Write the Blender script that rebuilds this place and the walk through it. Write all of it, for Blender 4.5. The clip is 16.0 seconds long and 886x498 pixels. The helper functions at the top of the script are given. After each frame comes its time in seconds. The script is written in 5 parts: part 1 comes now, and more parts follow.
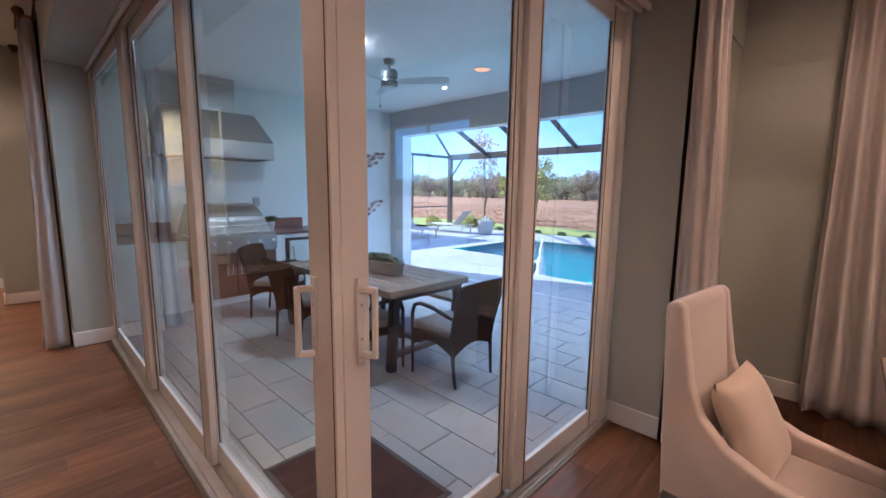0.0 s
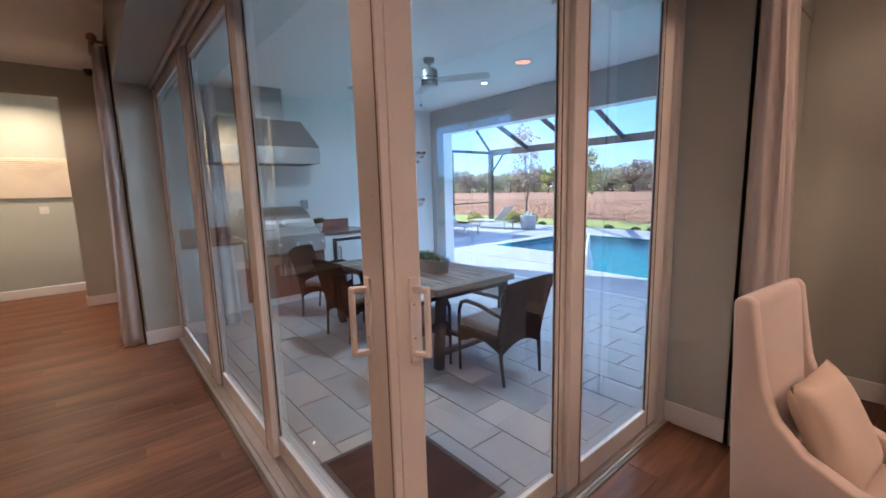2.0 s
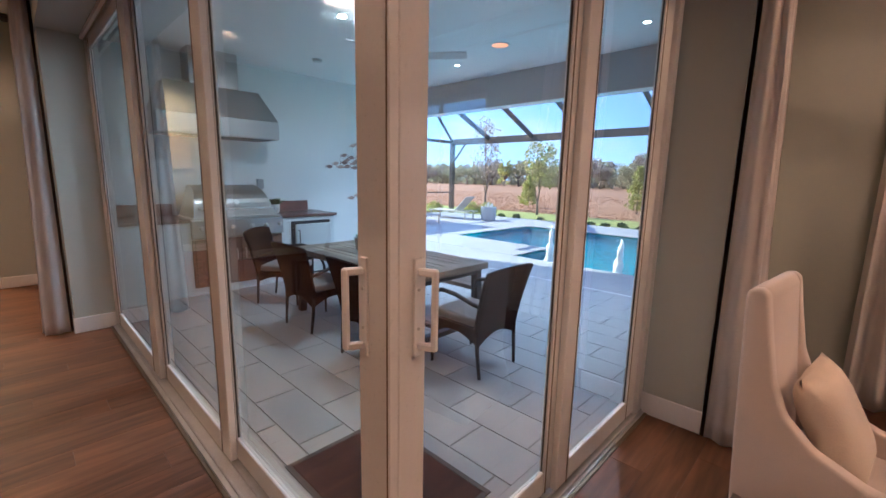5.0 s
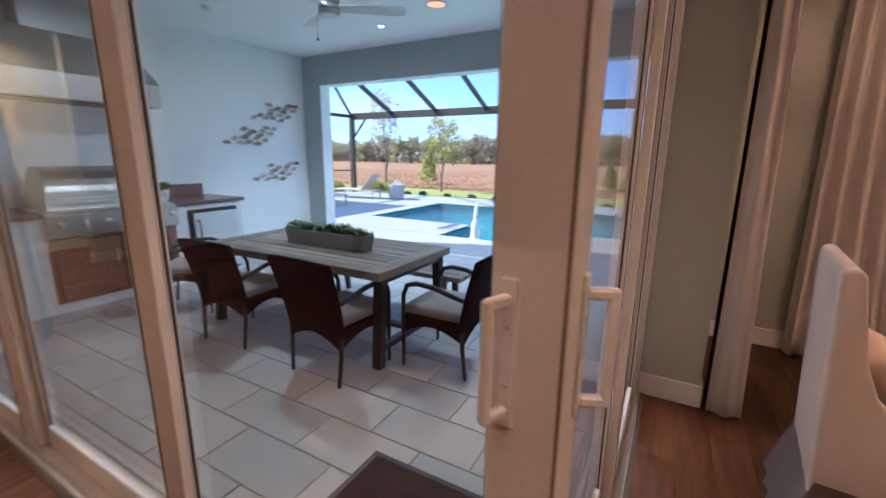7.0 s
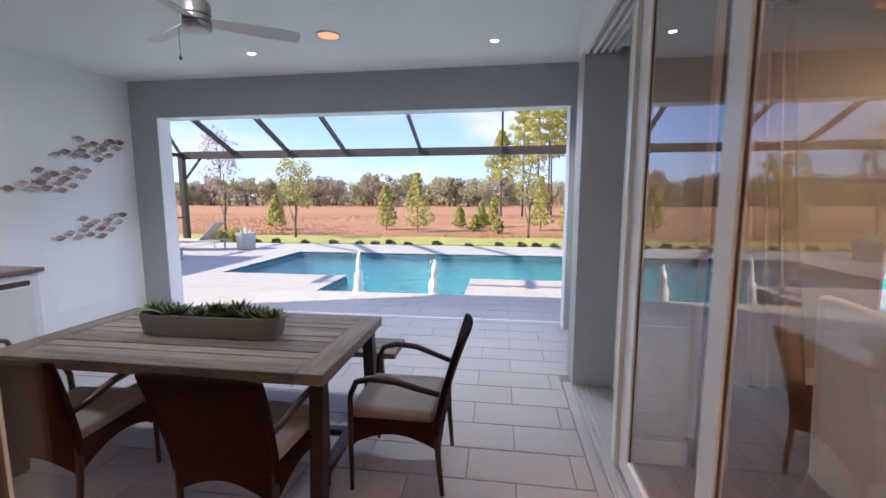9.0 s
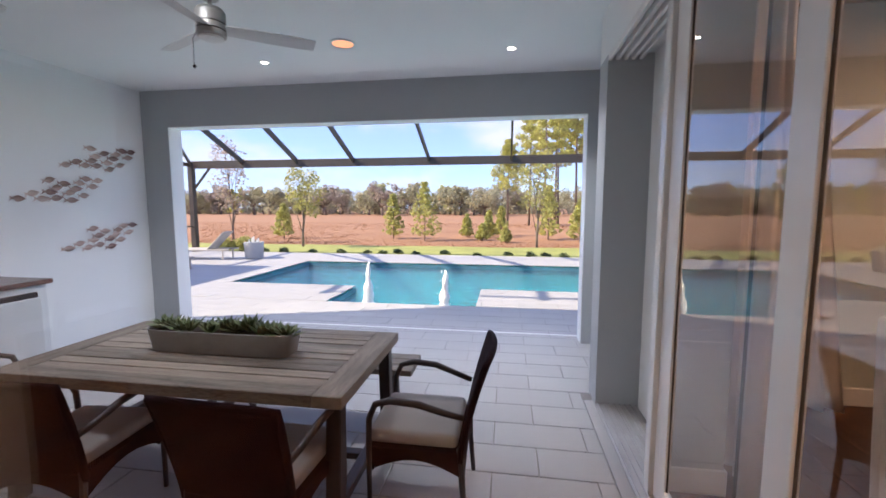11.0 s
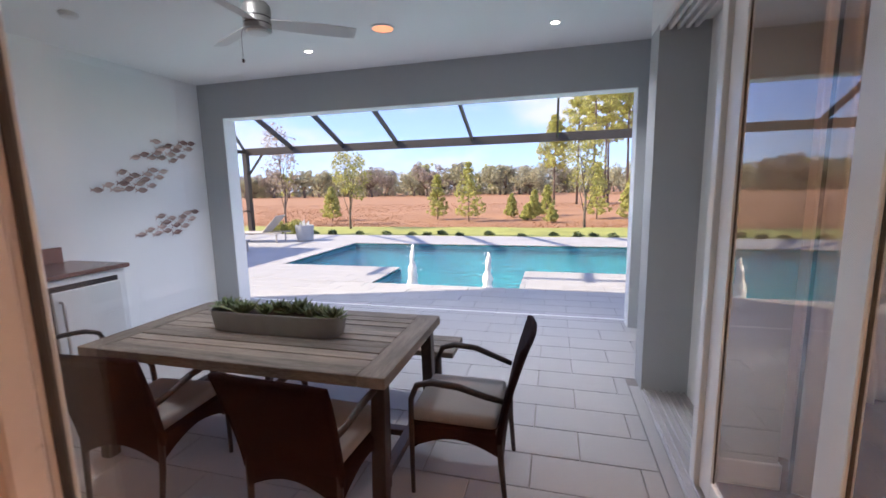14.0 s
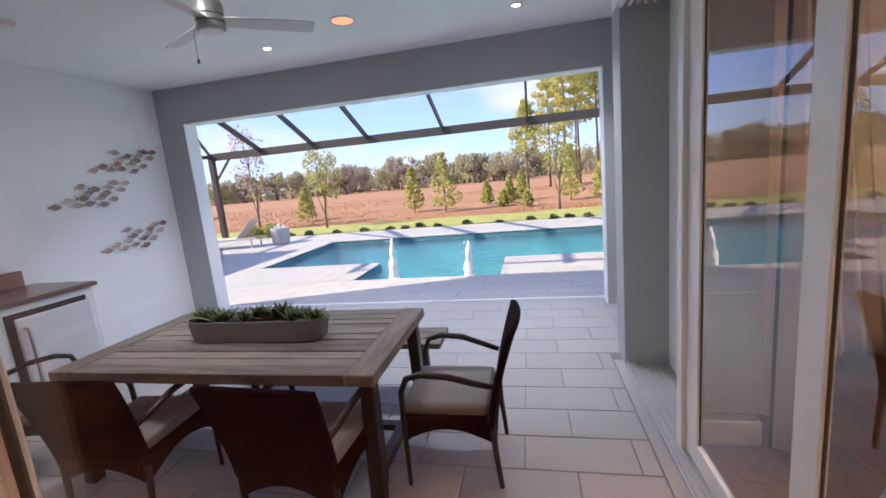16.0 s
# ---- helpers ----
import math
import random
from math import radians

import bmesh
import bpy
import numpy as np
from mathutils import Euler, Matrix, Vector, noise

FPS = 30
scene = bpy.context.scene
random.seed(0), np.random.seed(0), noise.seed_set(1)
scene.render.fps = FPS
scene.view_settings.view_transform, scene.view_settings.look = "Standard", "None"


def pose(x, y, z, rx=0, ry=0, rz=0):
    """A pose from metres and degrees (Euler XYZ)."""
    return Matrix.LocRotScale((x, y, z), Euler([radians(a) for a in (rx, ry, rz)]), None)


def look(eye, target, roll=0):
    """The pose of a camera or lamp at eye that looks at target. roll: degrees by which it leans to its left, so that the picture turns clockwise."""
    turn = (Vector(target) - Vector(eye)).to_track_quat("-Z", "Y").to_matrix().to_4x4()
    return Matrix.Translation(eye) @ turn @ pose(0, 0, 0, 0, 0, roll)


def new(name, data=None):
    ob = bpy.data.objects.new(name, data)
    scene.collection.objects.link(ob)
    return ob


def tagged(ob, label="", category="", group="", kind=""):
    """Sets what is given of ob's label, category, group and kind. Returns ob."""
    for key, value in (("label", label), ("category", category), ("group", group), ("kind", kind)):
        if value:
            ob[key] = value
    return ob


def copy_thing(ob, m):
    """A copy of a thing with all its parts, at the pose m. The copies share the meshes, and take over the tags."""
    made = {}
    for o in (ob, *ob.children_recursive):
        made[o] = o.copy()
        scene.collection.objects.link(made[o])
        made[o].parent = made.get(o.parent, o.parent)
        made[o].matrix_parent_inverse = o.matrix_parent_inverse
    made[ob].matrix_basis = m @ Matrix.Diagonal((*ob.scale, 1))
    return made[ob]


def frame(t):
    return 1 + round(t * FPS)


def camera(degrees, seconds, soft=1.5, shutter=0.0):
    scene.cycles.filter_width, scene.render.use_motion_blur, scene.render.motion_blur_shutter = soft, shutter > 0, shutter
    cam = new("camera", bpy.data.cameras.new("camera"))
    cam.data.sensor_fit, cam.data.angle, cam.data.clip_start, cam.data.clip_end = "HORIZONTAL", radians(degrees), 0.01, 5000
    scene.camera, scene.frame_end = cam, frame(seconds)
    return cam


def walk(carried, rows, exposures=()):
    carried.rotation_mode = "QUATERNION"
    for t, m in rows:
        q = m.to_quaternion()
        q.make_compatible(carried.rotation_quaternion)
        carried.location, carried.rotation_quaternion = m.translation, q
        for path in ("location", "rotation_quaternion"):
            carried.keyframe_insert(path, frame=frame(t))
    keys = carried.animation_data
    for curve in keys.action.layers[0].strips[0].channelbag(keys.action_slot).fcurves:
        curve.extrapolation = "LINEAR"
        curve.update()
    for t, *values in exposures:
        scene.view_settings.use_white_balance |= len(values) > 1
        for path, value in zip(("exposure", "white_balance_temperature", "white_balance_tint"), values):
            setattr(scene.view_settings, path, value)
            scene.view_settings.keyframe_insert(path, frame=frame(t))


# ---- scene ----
cam = camera(93.8, 16.0, 1.5, 0.6)
PATH = [
    (0, (1.161, -0.693, 1.604), (-0.223, 0.724, 1.328), 0.7),
    (0.5, (1.153, -0.688, 1.571), (-0.241, 0.719, 1.29), 0.6),
    (1, (1.164, -0.703, 1.57), (-0.259, 0.671, 1.278), 0.1),
    (1.5, (1.155, -0.691, 1.602), (-0.315, 0.631, 1.301), -0.9),
    (2, (1.134, -0.71, 1.61), (-0.385, 0.559, 1.32), -1.5),
    (2.5, (1.113, -0.723, 1.595), (-0.431, 0.516, 1.311), -1.7),
    (3, (1.116, -0.724, 1.599), (-0.43, 0.51, 1.303), -1.6),
    (3.5, (1.109, -0.727, 1.584), (-0.397, 0.552, 1.27), -0.9),
    (3.7, (1.079, -0.704, 1.585), (-0.39, 0.611, 1.251), -0.4),
    (5.8, (0.723, -0.716, 1.525), (-0.593, 0.752, 1.189), 0.7),
    (6, (0.663, -0.71, 1.536), (-0.632, 0.772, 1.18), 0.4),
    (6.5, (0.405, -0.726, 1.513), (-0.816, 0.806, 1.11), 0.4),
    (7, (0.137, -0.708, 1.527), (-0.811, 0.998, 1.092), 0.6),
    (7.5, (-0.152, -0.637, 1.523), (-0.968, 1.141, 1.109), 0.7),
    (8, (-0.391, -0.545, 1.552), (-1.047, 1.308, 1.185), 0.1),
    (8.5, (-0.59, -0.488, 1.57), (-0.957, 1.466, 1.347), 0.6),
    (8.7, (-0.645, -0.443, 1.603), (-0.93, 1.523, 1.37), 0.2),
    (10.8, (-0.806, -0.273, 1.593), (-1.079, 1.692, 1.333), -0.6),
    (11, (-0.814, -0.281, 1.617), (-1.119, 1.686, 1.416), 0.0),
    (11.5, (-0.782, -0.265, 1.638), (-1.101, 1.699, 1.436), 4.0),
    (12, (-0.819, -0.3, 1.668), (-1.32, 1.626, 1.479), 14.5),
    (12.5, (-0.832, -0.358, 1.659), (-1.648, 1.462, 1.513), 12.8),
    (13, (-0.792, -0.32, 1.661), (-1.23, 1.61, 1.372), -2.5),
    (13.5, (-0.77, -0.326, 1.654), (-1.397, 1.546, 1.33), -4.1),
    (14, (-0.779, -0.293, 1.651), (-1.293, 1.617, 1.358), -1.2),
    (14.5, (-0.762, -0.274, 1.649), (-1.216, 1.649, 1.345), -2.6),
    (15, (-0.777, -0.272, 1.643), (-1.22, 1.65, 1.313), -3.5),
    (15.5, (-0.781, -0.278, 1.651), (-1.22, 1.647, 1.329), -6.2),
    (16, (-0.775, -0.278, 1.645), (-1.196, 1.647, 1.306), -5.3),
]
walk(cam, [(t, look(e, g, r)) for t, e, g, r in PATH],
     [(0, 2.52, 4480, 6), (3.5, 2.50, 4640, 6), (6.5, 2.46, 4700, 4), (7.5, 2.45, 5200, 17), (8.5, 2.32, 5760, 24), (16, 2.32, 5820, 25)])

# ---- world, sun, lamps ----
world = bpy.data.worlds.new("world")
scene.world = world
world.use_nodes = True
wn, wl = world.node_tree.nodes, world.node_tree.links
wn.clear()
sky = wn.new("ShaderNodeTexSky")
sky.sky_type = "NISHITA"
sky.sun_disc = False
sky.sun_elevation, sky.sun_rotation = radians(39), radians(-108)
sky.air_density, sky.dust_density, sky.ozone_density = 0.75, 0.35, 3.2
tc = wn.new("ShaderNodeTexCoord")
mp = wn.new("ShaderNodeMapping")
mp.inputs["Scale"].default_value = (1.0, 1.0, 2.6)
cl = wn.new("ShaderNodeTexNoise")
cl.inputs["Scale"].default_value, cl.inputs["Detail"].default_value, cl.inputs["Roughness"].default_value = 3.4, 7, 0.6
cr = wn.new("ShaderNodeValToRGB")
cr.color_ramp.elements[0].position, cr.color_ramp.elements[1].position = 0.48, 0.66
mx = wn.new("ShaderNodeMix")
mx.data_type = "RGBA"
mx.inputs[7].default_value = (2.3, 2.25, 2.35, 1)
hz = wn.new("ShaderNodeMix")
hz.data_type = "RGBA"
hz.inputs[0].default_value = 0.68
hz.inputs[7].default_value = (1.05, 1.2, 2.1, 1)
bg = wn.new("ShaderNodeBackground")
bg.inputs["Strength"].default_value = 0.10
wo = wn.new("ShaderNodeOutputWorld")
wl.new(tc.outputs["Generated"], mp.inputs["Vector"])
wl.new(mp.outputs[0], cl.inputs["Vector"])
wl.new(cl.outputs["Fac"], cr.inputs["Fac"])
wl.new(cr.outputs["Color"], mx.inputs[0])
wl.new(sky.outputs[0], hz.inputs[6])
wl.new(hz.outputs[2], mx.inputs[6])
wl.new(mx.outputs[2], bg.inputs["Color"])
wl.new(bg.outputs[0], wo.inputs["Surface"])

SUN_DIR = Vector((-0.737, -0.24, 0.63))
sun = new("sun", bpy.data.lights.new("sun", "SUN"))
sun.data.energy, sun.data.angle, sun.data.color = 2.3, radians(0.6), (1.0, 0.79, 0.51)
sun.matrix_world = look(SUN_DIR * 60, (0, 0, 0))


def ceiling_spot(name, x, y, z, watts, color, size=0.40, spread=150):
    """A round recessed lamp that shines straight down."""
    ob = new(name, bpy.data.lights.new(name, "AREA"))
    ob.data.shape, ob.data.size, ob.data.energy, ob.data.color, ob.data.spread = "DISK", size, watts, color, radians(spread)
    ob.matrix_world = pose(x, y, z)
    return ob


PATIO_W = 6.0
WARM, AMBER = (1.0, 0.50, 0.24), (1.0, 0.50, 0.24)
for x, y, watts, tone in ((1.35, -1.3, 30, WARM), (-0.4, -1.35, 14, WARM), (-3.3, -2.0, 18, WARM), (-5.5, -1.5, 32, WARM), (2.4, 0.5, 19, AMBER), (1.5, 2.1, 22, AMBER), (3.3, 2.3, 54, AMBER), (1.9, -3.6, 8, WARM)):
    ceiling_spot("room_lamp", x, y, 3.40, watts, tone)
ceiling_spot("hall_lamp", -7.6, -1.45, 3.28, 10, (1.0, 0.58, 0.27), 0.2)

# ---- materials ----


def mat(name, color, rough=0.6, metal=0.0, var=0.12, scale=3.0, fine=60.0, bump=0.15, depth=0.003, hue=None, stretch=(1, 1, 1), piece=0.0, spec=0.5, sheen=0.0):
    """A painted, woven, stone or metal surface with two scales of variation and relief. piece: variation from piece to piece."""
    m = bpy.data.materials.new(name)
    m.use_nodes = True
    n, l = m.node_tree.nodes, m.node_tree.links
    b = n["Principled BSDF"]
    b.inputs["Metallic"].default_value = metal
    b.inputs["Specular IOR Level"].default_value = spec
    if sheen:
        b.inputs["Sheen Weight"].default_value = sheen
    co = n.new("ShaderNodeTexCoord")
    ma = n.new("ShaderNodeMapping")
    ma.inputs["Scale"].default_value = stretch
    l.new(co.outputs["Object"], ma.inputs["Vector"])
    big, small = n.new("ShaderNodeTexNoise"), n.new("ShaderNodeTexNoise")
    for t, s, d in ((big, scale, 4), (small, fine, 5)):
        t.inputs["Scale"].default_value, t.inputs["Detail"].default_value = s, d
        l.new(ma.outputs[0], t.inputs["Vector"])
    mix = n.new("ShaderNodeMix")
    mix.data_type = "RGBA"
    lo = [max(0.0, c * (1 - var)) for c in color]
    hi = [min(1.0, c * (1 + var)) for c in (hue or color)]
    mix.inputs[6].default_value, mix.inputs[7].default_value = (*lo, 1), (*hi, 1)
    av = n.new("ShaderNodeMath")
    av.operation = "MULTIPLY_ADD"
    av.inputs[1].default_value = 0.45
    sc = n.new("ShaderNodeMath")
    sc.operation = "MULTIPLY"
    sc.inputs[1].default_value = 0.55
    l.new(big.outputs["Fac"], sc.inputs[0])
    l.new(small.outputs["Fac"], av.inputs[0])
    l.new(sc.outputs[0], av.inputs[2])
    sp = n.new("ShaderNodeMapRange")
    sp.inputs["From Min"].default_value, sp.inputs["From Max"].default_value = 0.3, 0.7
    l.new(av.outputs[0], sp.inputs["Value"])
    fac = sp.outputs[0]
    if piece:
        oi, ge, ad = n.new("ShaderNodeObjectInfo"), n.new("ShaderNodeNewGeometry"), n.new("ShaderNodeMath")
        ad.operation = "ADD"
        l.new(oi.outputs["Random"], ad.inputs[0])
        l.new(ge.outputs["Random Per Island"], ad.inputs[1])
        fr = n.new("ShaderNodeMath")
        fr.operation = "FRACT"
        l.new(ad.outputs[0], fr.inputs[0])
        bl = n.new("ShaderNodeMix")
        bl.inputs[0].default_value = piece
        l.new(fac, bl.inputs[2])
        l.new(fr.outputs[0], bl.inputs[3])
        fac = bl.outputs[0]
    l.new(fac, mix.inputs[0])
    l.new(mix.outputs[2], b.inputs["Base Color"])
    ro = n.new("ShaderNodeMapRange")
    ro.inputs["To Min"].default_value, ro.inputs["To Max"].default_value = max(0.02, rough - 0.08), min(1, rough + 0.08)
    l.new(small.outputs["Fac"], ro.inputs["Value"])
    l.new(ro.outputs[0], b.inputs["Roughness"])
    if bump:
        bu = n.new("ShaderNodeBump")
        bu.inputs["Strength"].default_value, bu.inputs["Distance"].default_value = bump, depth
        l.new(small.outputs["Fac"], bu.inputs["Height"])
        l.new(bu.outputs[0], b.inputs["Normal"])
    return m


def glow(name, color, strength):
    m = bpy.data.materials.new(name)
    m.use_nodes = True
    b = m.node_tree.nodes["Principled BSDF"]
    b.inputs["Base Color"].default_value = (*color, 1)
    b.inputs["Emission Color"].default_value, b.inputs["Emission Strength"].default_value = (*color, 1), strength
    return m


def pane_glass(name, tint=(0.90, 0.97, 0.94), ior=1.53):
    m = bpy.data.materials.new(name)
    m.use_nodes = True
    b = m.node_tree.nodes["Principled BSDF"]
    b.inputs["Base Color"].default_value = (*tint, 1)
    b.inputs["Roughness"].default_value, b.inputs["Transmission Weight"].default_value, b.inputs["IOR"].default_value = 0.0, 1.0, ior
    return m


def water_mat(name):
    m = bpy.data.materials.new(name)
    m.use_nodes = True
    n, l = m.node_tree.nodes, m.node_tree.links
    b = n["Principled BSDF"]
    b.inputs["Base Color"].default_value = (0.70, 0.95, 0.98, 1)
    b.inputs["Roughness"].default_value, b.inputs["Transmission Weight"].default_value, b.inputs["IOR"].default_value = 0.05, 1.0, 1.045
    co, ma = n.new("ShaderNodeTexCoord"), n.new("ShaderNodeMapping")
    ma.inputs["Scale"].default_value = (1.0, 1.7, 1.0)
    w1, w2 = n.new("ShaderNodeTexNoise"), n.new("ShaderNodeTexNoise")
    l.new(co.outputs["Object"], ma.inputs["Vector"])
    for t, s in ((w1, 2.2), (w2, 8.0)):
        t.inputs["Scale"].default_value, t.inputs["Detail"].default_value = s, 3
        l.new(ma.outputs[0], t.inputs["Vector"])
    ad = n.new("ShaderNodeMath")
    l.new(w1.outputs["Fac"], ad.inputs[0])
    l.new(w2.outputs["Fac"], ad.inputs[1])
    bu = n.new("ShaderNodeBump")
    bu.inputs["Strength"].default_value, bu.inputs["Distance"].default_value = 0.8, 0.12
    l.new(ad.outputs[0], bu.inputs["Height"])
    l.new(bu.outputs[0], b.inputs["Normal"])
    return m


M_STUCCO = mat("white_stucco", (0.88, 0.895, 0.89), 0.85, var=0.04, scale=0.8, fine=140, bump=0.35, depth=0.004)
# same stucco recipe in a darker grey: pool-side wall, pier, end wall, roof
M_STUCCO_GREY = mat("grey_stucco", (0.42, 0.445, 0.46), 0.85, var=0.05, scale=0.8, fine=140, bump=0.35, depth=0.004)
M_CEIL = mat("ceiling_paint", (0.88, 0.885, 0.88), 0.8, var=0.03, scale=0.6, fine=110, bump=0.3, depth=0.003)
M_SAGE = mat("sage_wall_paint", (0.47, 0.49, 0.44), 0.75, var=0.04, scale=0.7, fine=160, bump=0.25, depth=0.002)
M_TRIM = mat("white_trim_paint", (0.80, 0.79, 0.77), 0.4, var=0.03, scale=2, fine=50, bump=0.05)
M_FRAME = mat("white_door_frame", (0.80, 0.79, 0.77), 0.30, var=0.03, scale=1.5, fine=70, bump=0.04, depth=0.001)
M_SEAL = mat("dark_gasket", (0.06, 0.055, 0.05), 0.6)
M_BRONZE = mat("bronze_seal", (0.20, 0.15, 0.10), 0.4, metal=0.6)
M_TRACK = mat("aluminium_track", (0.56, 0.55, 0.54), 0.38, metal=0.6, var=0.15, scale=6, fine=90)
M_GLASS = pane_glass("door_glass", ior=1.42)
M_COATED = pane_glass("coated_door_glass", (0.87, 0.935, 0.95), 1.64)
M_TILE = mat("porcelain_paver", (0.375, 0.375, 0.375), 0.55, var=0.10, scale=2.5, fine=45, bump=0.12, depth=0.002, piece=0.45)
M_GROUT = mat("paver_joint", (0.22, 0.21, 0.20), 0.9, var=0.2, scale=6, fine=60)
M_PLANK = mat("oak_plank", (0.060, 0.0245, 0.0105), 0.44, var=0.42, scale=1.1, fine=5, bump=0.08, depth=0.0015, hue=(0.185, 0.083, 0.038), stretch=(6, 0.6, 4), piece=0.26, spec=0.3)
M_SUBFLOOR = mat("plank_gap", (0.07, 0.04, 0.025), 0.8)
M_POOL = mat("pool_plaster", (0.04, 0.47, 0.54), 0.7, var=0.10, scale=1.5, fine=40, hue=(0.09, 0.56, 0.62))
M_POOLTILE = mat("waterline_tile", (0.10, 0.20, 0.26), 0.3, var=0.3, scale=8, fine=40, piece=0.5)
M_WATER = water_mat("pool_water")
M_FOAM = mat("bubbling_water", (0.85, 0.88, 0.90), 0.25, var=0.08, scale=20, fine=120, bump=0.6, depth=0.01)
M_CAGE = mat("bronze_aluminium", (0.065, 0.055, 0.048), 0.5, metal=0.2, var=0.2)
M_DARKMETAL = mat("black_powder_coat", (0.016, 0.010, 0.011), 0.45, var=0.25, scale=8, fine=90)
M_WICKER = mat("dark_brown_wicker", (0.0105, 0.0028, 0.0055), 0.6, var=0.45, scale=12, fine=130, bump=0.0, spec=0.03)


def weave(m, size):
    """Adds the relief of a basket weave, with strands of that size in metres."""
    n, l = m.node_tree.nodes, m.node_tree.links
    co = n.new("ShaderNodeTexCoord")
    prod = n.new("ShaderNodeMath")
    prod.operation = "MULTIPLY"
    for k, axis in enumerate(("DIAGONAL", "Z")):
        w = n.new("ShaderNodeTexWave")
        w.bands_direction = axis
        w.inputs["Scale"].default_value = 0.5 / size
        w.inputs["Distortion"].default_value = 0.6
        l.new(co.outputs["Object"], w.inputs["Vector"])
        l.new(w.outputs["Fac"], prod.inputs[k])
    bu = n.new("ShaderNodeBump")
    bu.inputs["Strength"].default_value, bu.inputs["Distance"].default_value = 0.9, 0.006
    l.new(prod.outputs[0], bu.inputs["Height"])
    l.new(bu.outputs[0], n["Principled BSDF"].inputs["Normal"])


weave(M_WICKER, 0.010)
M_CUSHION = mat("grey_beige_cushion", (0.25, 0.235, 0.235), 0.9, var=0.07, scale=6, fine=260, bump=0.35, depth=0.002, sheen=0.2)
M_TEAK = mat("weathered_teak", (0.115, 0.092, 0.075), 0.7, var=0.6, scale=2.2, fine=20, bump=0.7, depth=0.003, hue=(0.27, 0.232, 0.195), stretch=(1.2, 9, 6), piece=0.4)
M_TEAK_END = mat("weathered_teak_end_boards", (0.115, 0.092, 0.075), 0.7, var=0.6, scale=2.2, fine=20, bump=0.7, depth=0.003, hue=(0.27, 0.232, 0.195), stretch=(9, 1.2, 6), piece=0.4)
M_ZINC = mat("galvanised_planter", (0.30, 0.305, 0.30), 0.5, metal=0.35, var=0.18, scale=9, fine=60)
M_SOIL = mat("potting_soil", (0.05, 0.035, 0.025), 0.95, var=0.4, scale=30, fine=120, bump=0.8, depth=0.01)
M_SUCC = mat("succulent_leaf", (0.09, 0.15, 0.055), 0.5, var=0.4, scale=6, fine=40, hue=(0.16, 0.20, 0.09), piece=0.6)
M_STEEL = mat("brushed_steel", (0.47, 0.45, 0.43), 0.42, metal=1.0, var=0.03, scale=3, fine=60, stretch=(1, 0.3, 16), bump=0.0)
M_KNOB = mat("satin_knob", (0.70, 0.69, 0.67), 0.3, metal=0.7)
M_GRANITE = mat("brown_granite", (0.085, 0.038, 0.030), 0.22, var=0.6, scale=26, fine=140, hue=(0.16, 0.085, 0.07), bump=0.0)
M_SPLASH = mat("red_brown_granite", (0.16, 0.060, 0.042), 0.3, var=0.5, scale=26, fine=140, hue=(0.24, 0.10, 0.075), bump=0.0)
M_CABINET = mat("white_cabinet_stucco", (0.72, 0.75, 0.76), 0.7, var=0.04, scale=1.5, fine=120, bump=0.2)
M_FRIDGE = mat("fridge_panel", (0.62, 0.64, 0.64), 0.35, metal=0.3, var=0.05)
M_COPPER = mat("copper_fish", (0.27, 0.10, 0.08), 0.42, metal=0.55, var=0.5, scale=14, fine=60, hue=(0.52, 0.42, 0.36), piece=0.6)
M_FANW = mat("brushed_nickel_fan", (0.38, 0.38, 0.36), 0.4, metal=0.4, var=0.06)
M_BLADE = mat("fan_blade", (0.66, 0.66, 0.65), 0.5, var=0.06, stretch=(1, 8, 1))
M_BULB = glow("downlight_lens", (1.0, 0.85, 0.65), 6.0)
M_PEACH = glow("warm_cover", (1.0, 0.34, 0.15), 0.30)
M_PLASTIC = mat("white_plastic", (0.75, 0.75, 0.73), 0.45, var=0.03)
M_LINEN = mat("white_linen_curtain", (0.86, 0.81, 0.78), 0.95, var=0.06, scale=4, fine=220, bump=0.3, depth=0.002, stretch=(3, 3, 1), spec=0.1)
M_LINING = mat("dark_curtain_lining", (0.16, 0.15, 0.14), 0.9, var=0.2)
M_SLIP = mat("ivory_slipcover", (0.58, 0.50, 0.45), 0.9, var=0.05, scale=5, fine=240, bump=0.4, depth=0.002, sheen=0.25)
M_PILLOW = mat("cream_linen_pillow", (0.60, 0.50, 0.40), 0.9, var=0.07, scale=5, fine=200, bump=0.5, depth=0.002, sheen=0.25)
M_DARKWOOD = mat("dark_walnut", (0.09, 0.045, 0.028), 0.4, var=0.4, scale=2, fine=18, stretch=(8, 1, 1))
M_ROD = mat("antique_brass_rod", (0.30, 0.19, 0.10), 0.4, metal=0.85, var=0.3)
M_ART = mat("plaster_artwork", (0.62, 0.55, 0.45), 0.85, var=0.06, scale=3, fine=90, bump=0.4)
M_MAT = mat("brown_doormat", (0.055, 0.022, 0.020), 0.95, var=0.35, scale=9, fine=260, bump=1.0, depth=0.008)
M_GRASS = mat("lawn", (0.28, 0.30, 0.08), 0.9, var=0.35, scale=1.5, fine=30, bump=0.6, depth=0.03)
M_FIELD = mat("dry_field", (0.255, 0.130, 0.068), 0.95, var=0.13, scale=0.12, fine=3.0, hue=(0.335, 0.185, 0.10), bump=0.10, depth=0.03, stretch=(1, 2.2, 1))
M_STRAW = mat("dry_broomsedge", (0.31, 0.14, 0.075), 0.9, var=0.25, scale=0.4, fine=6, hue=(0.35, 0.185, 0.09), piece=0.6, bump=0)
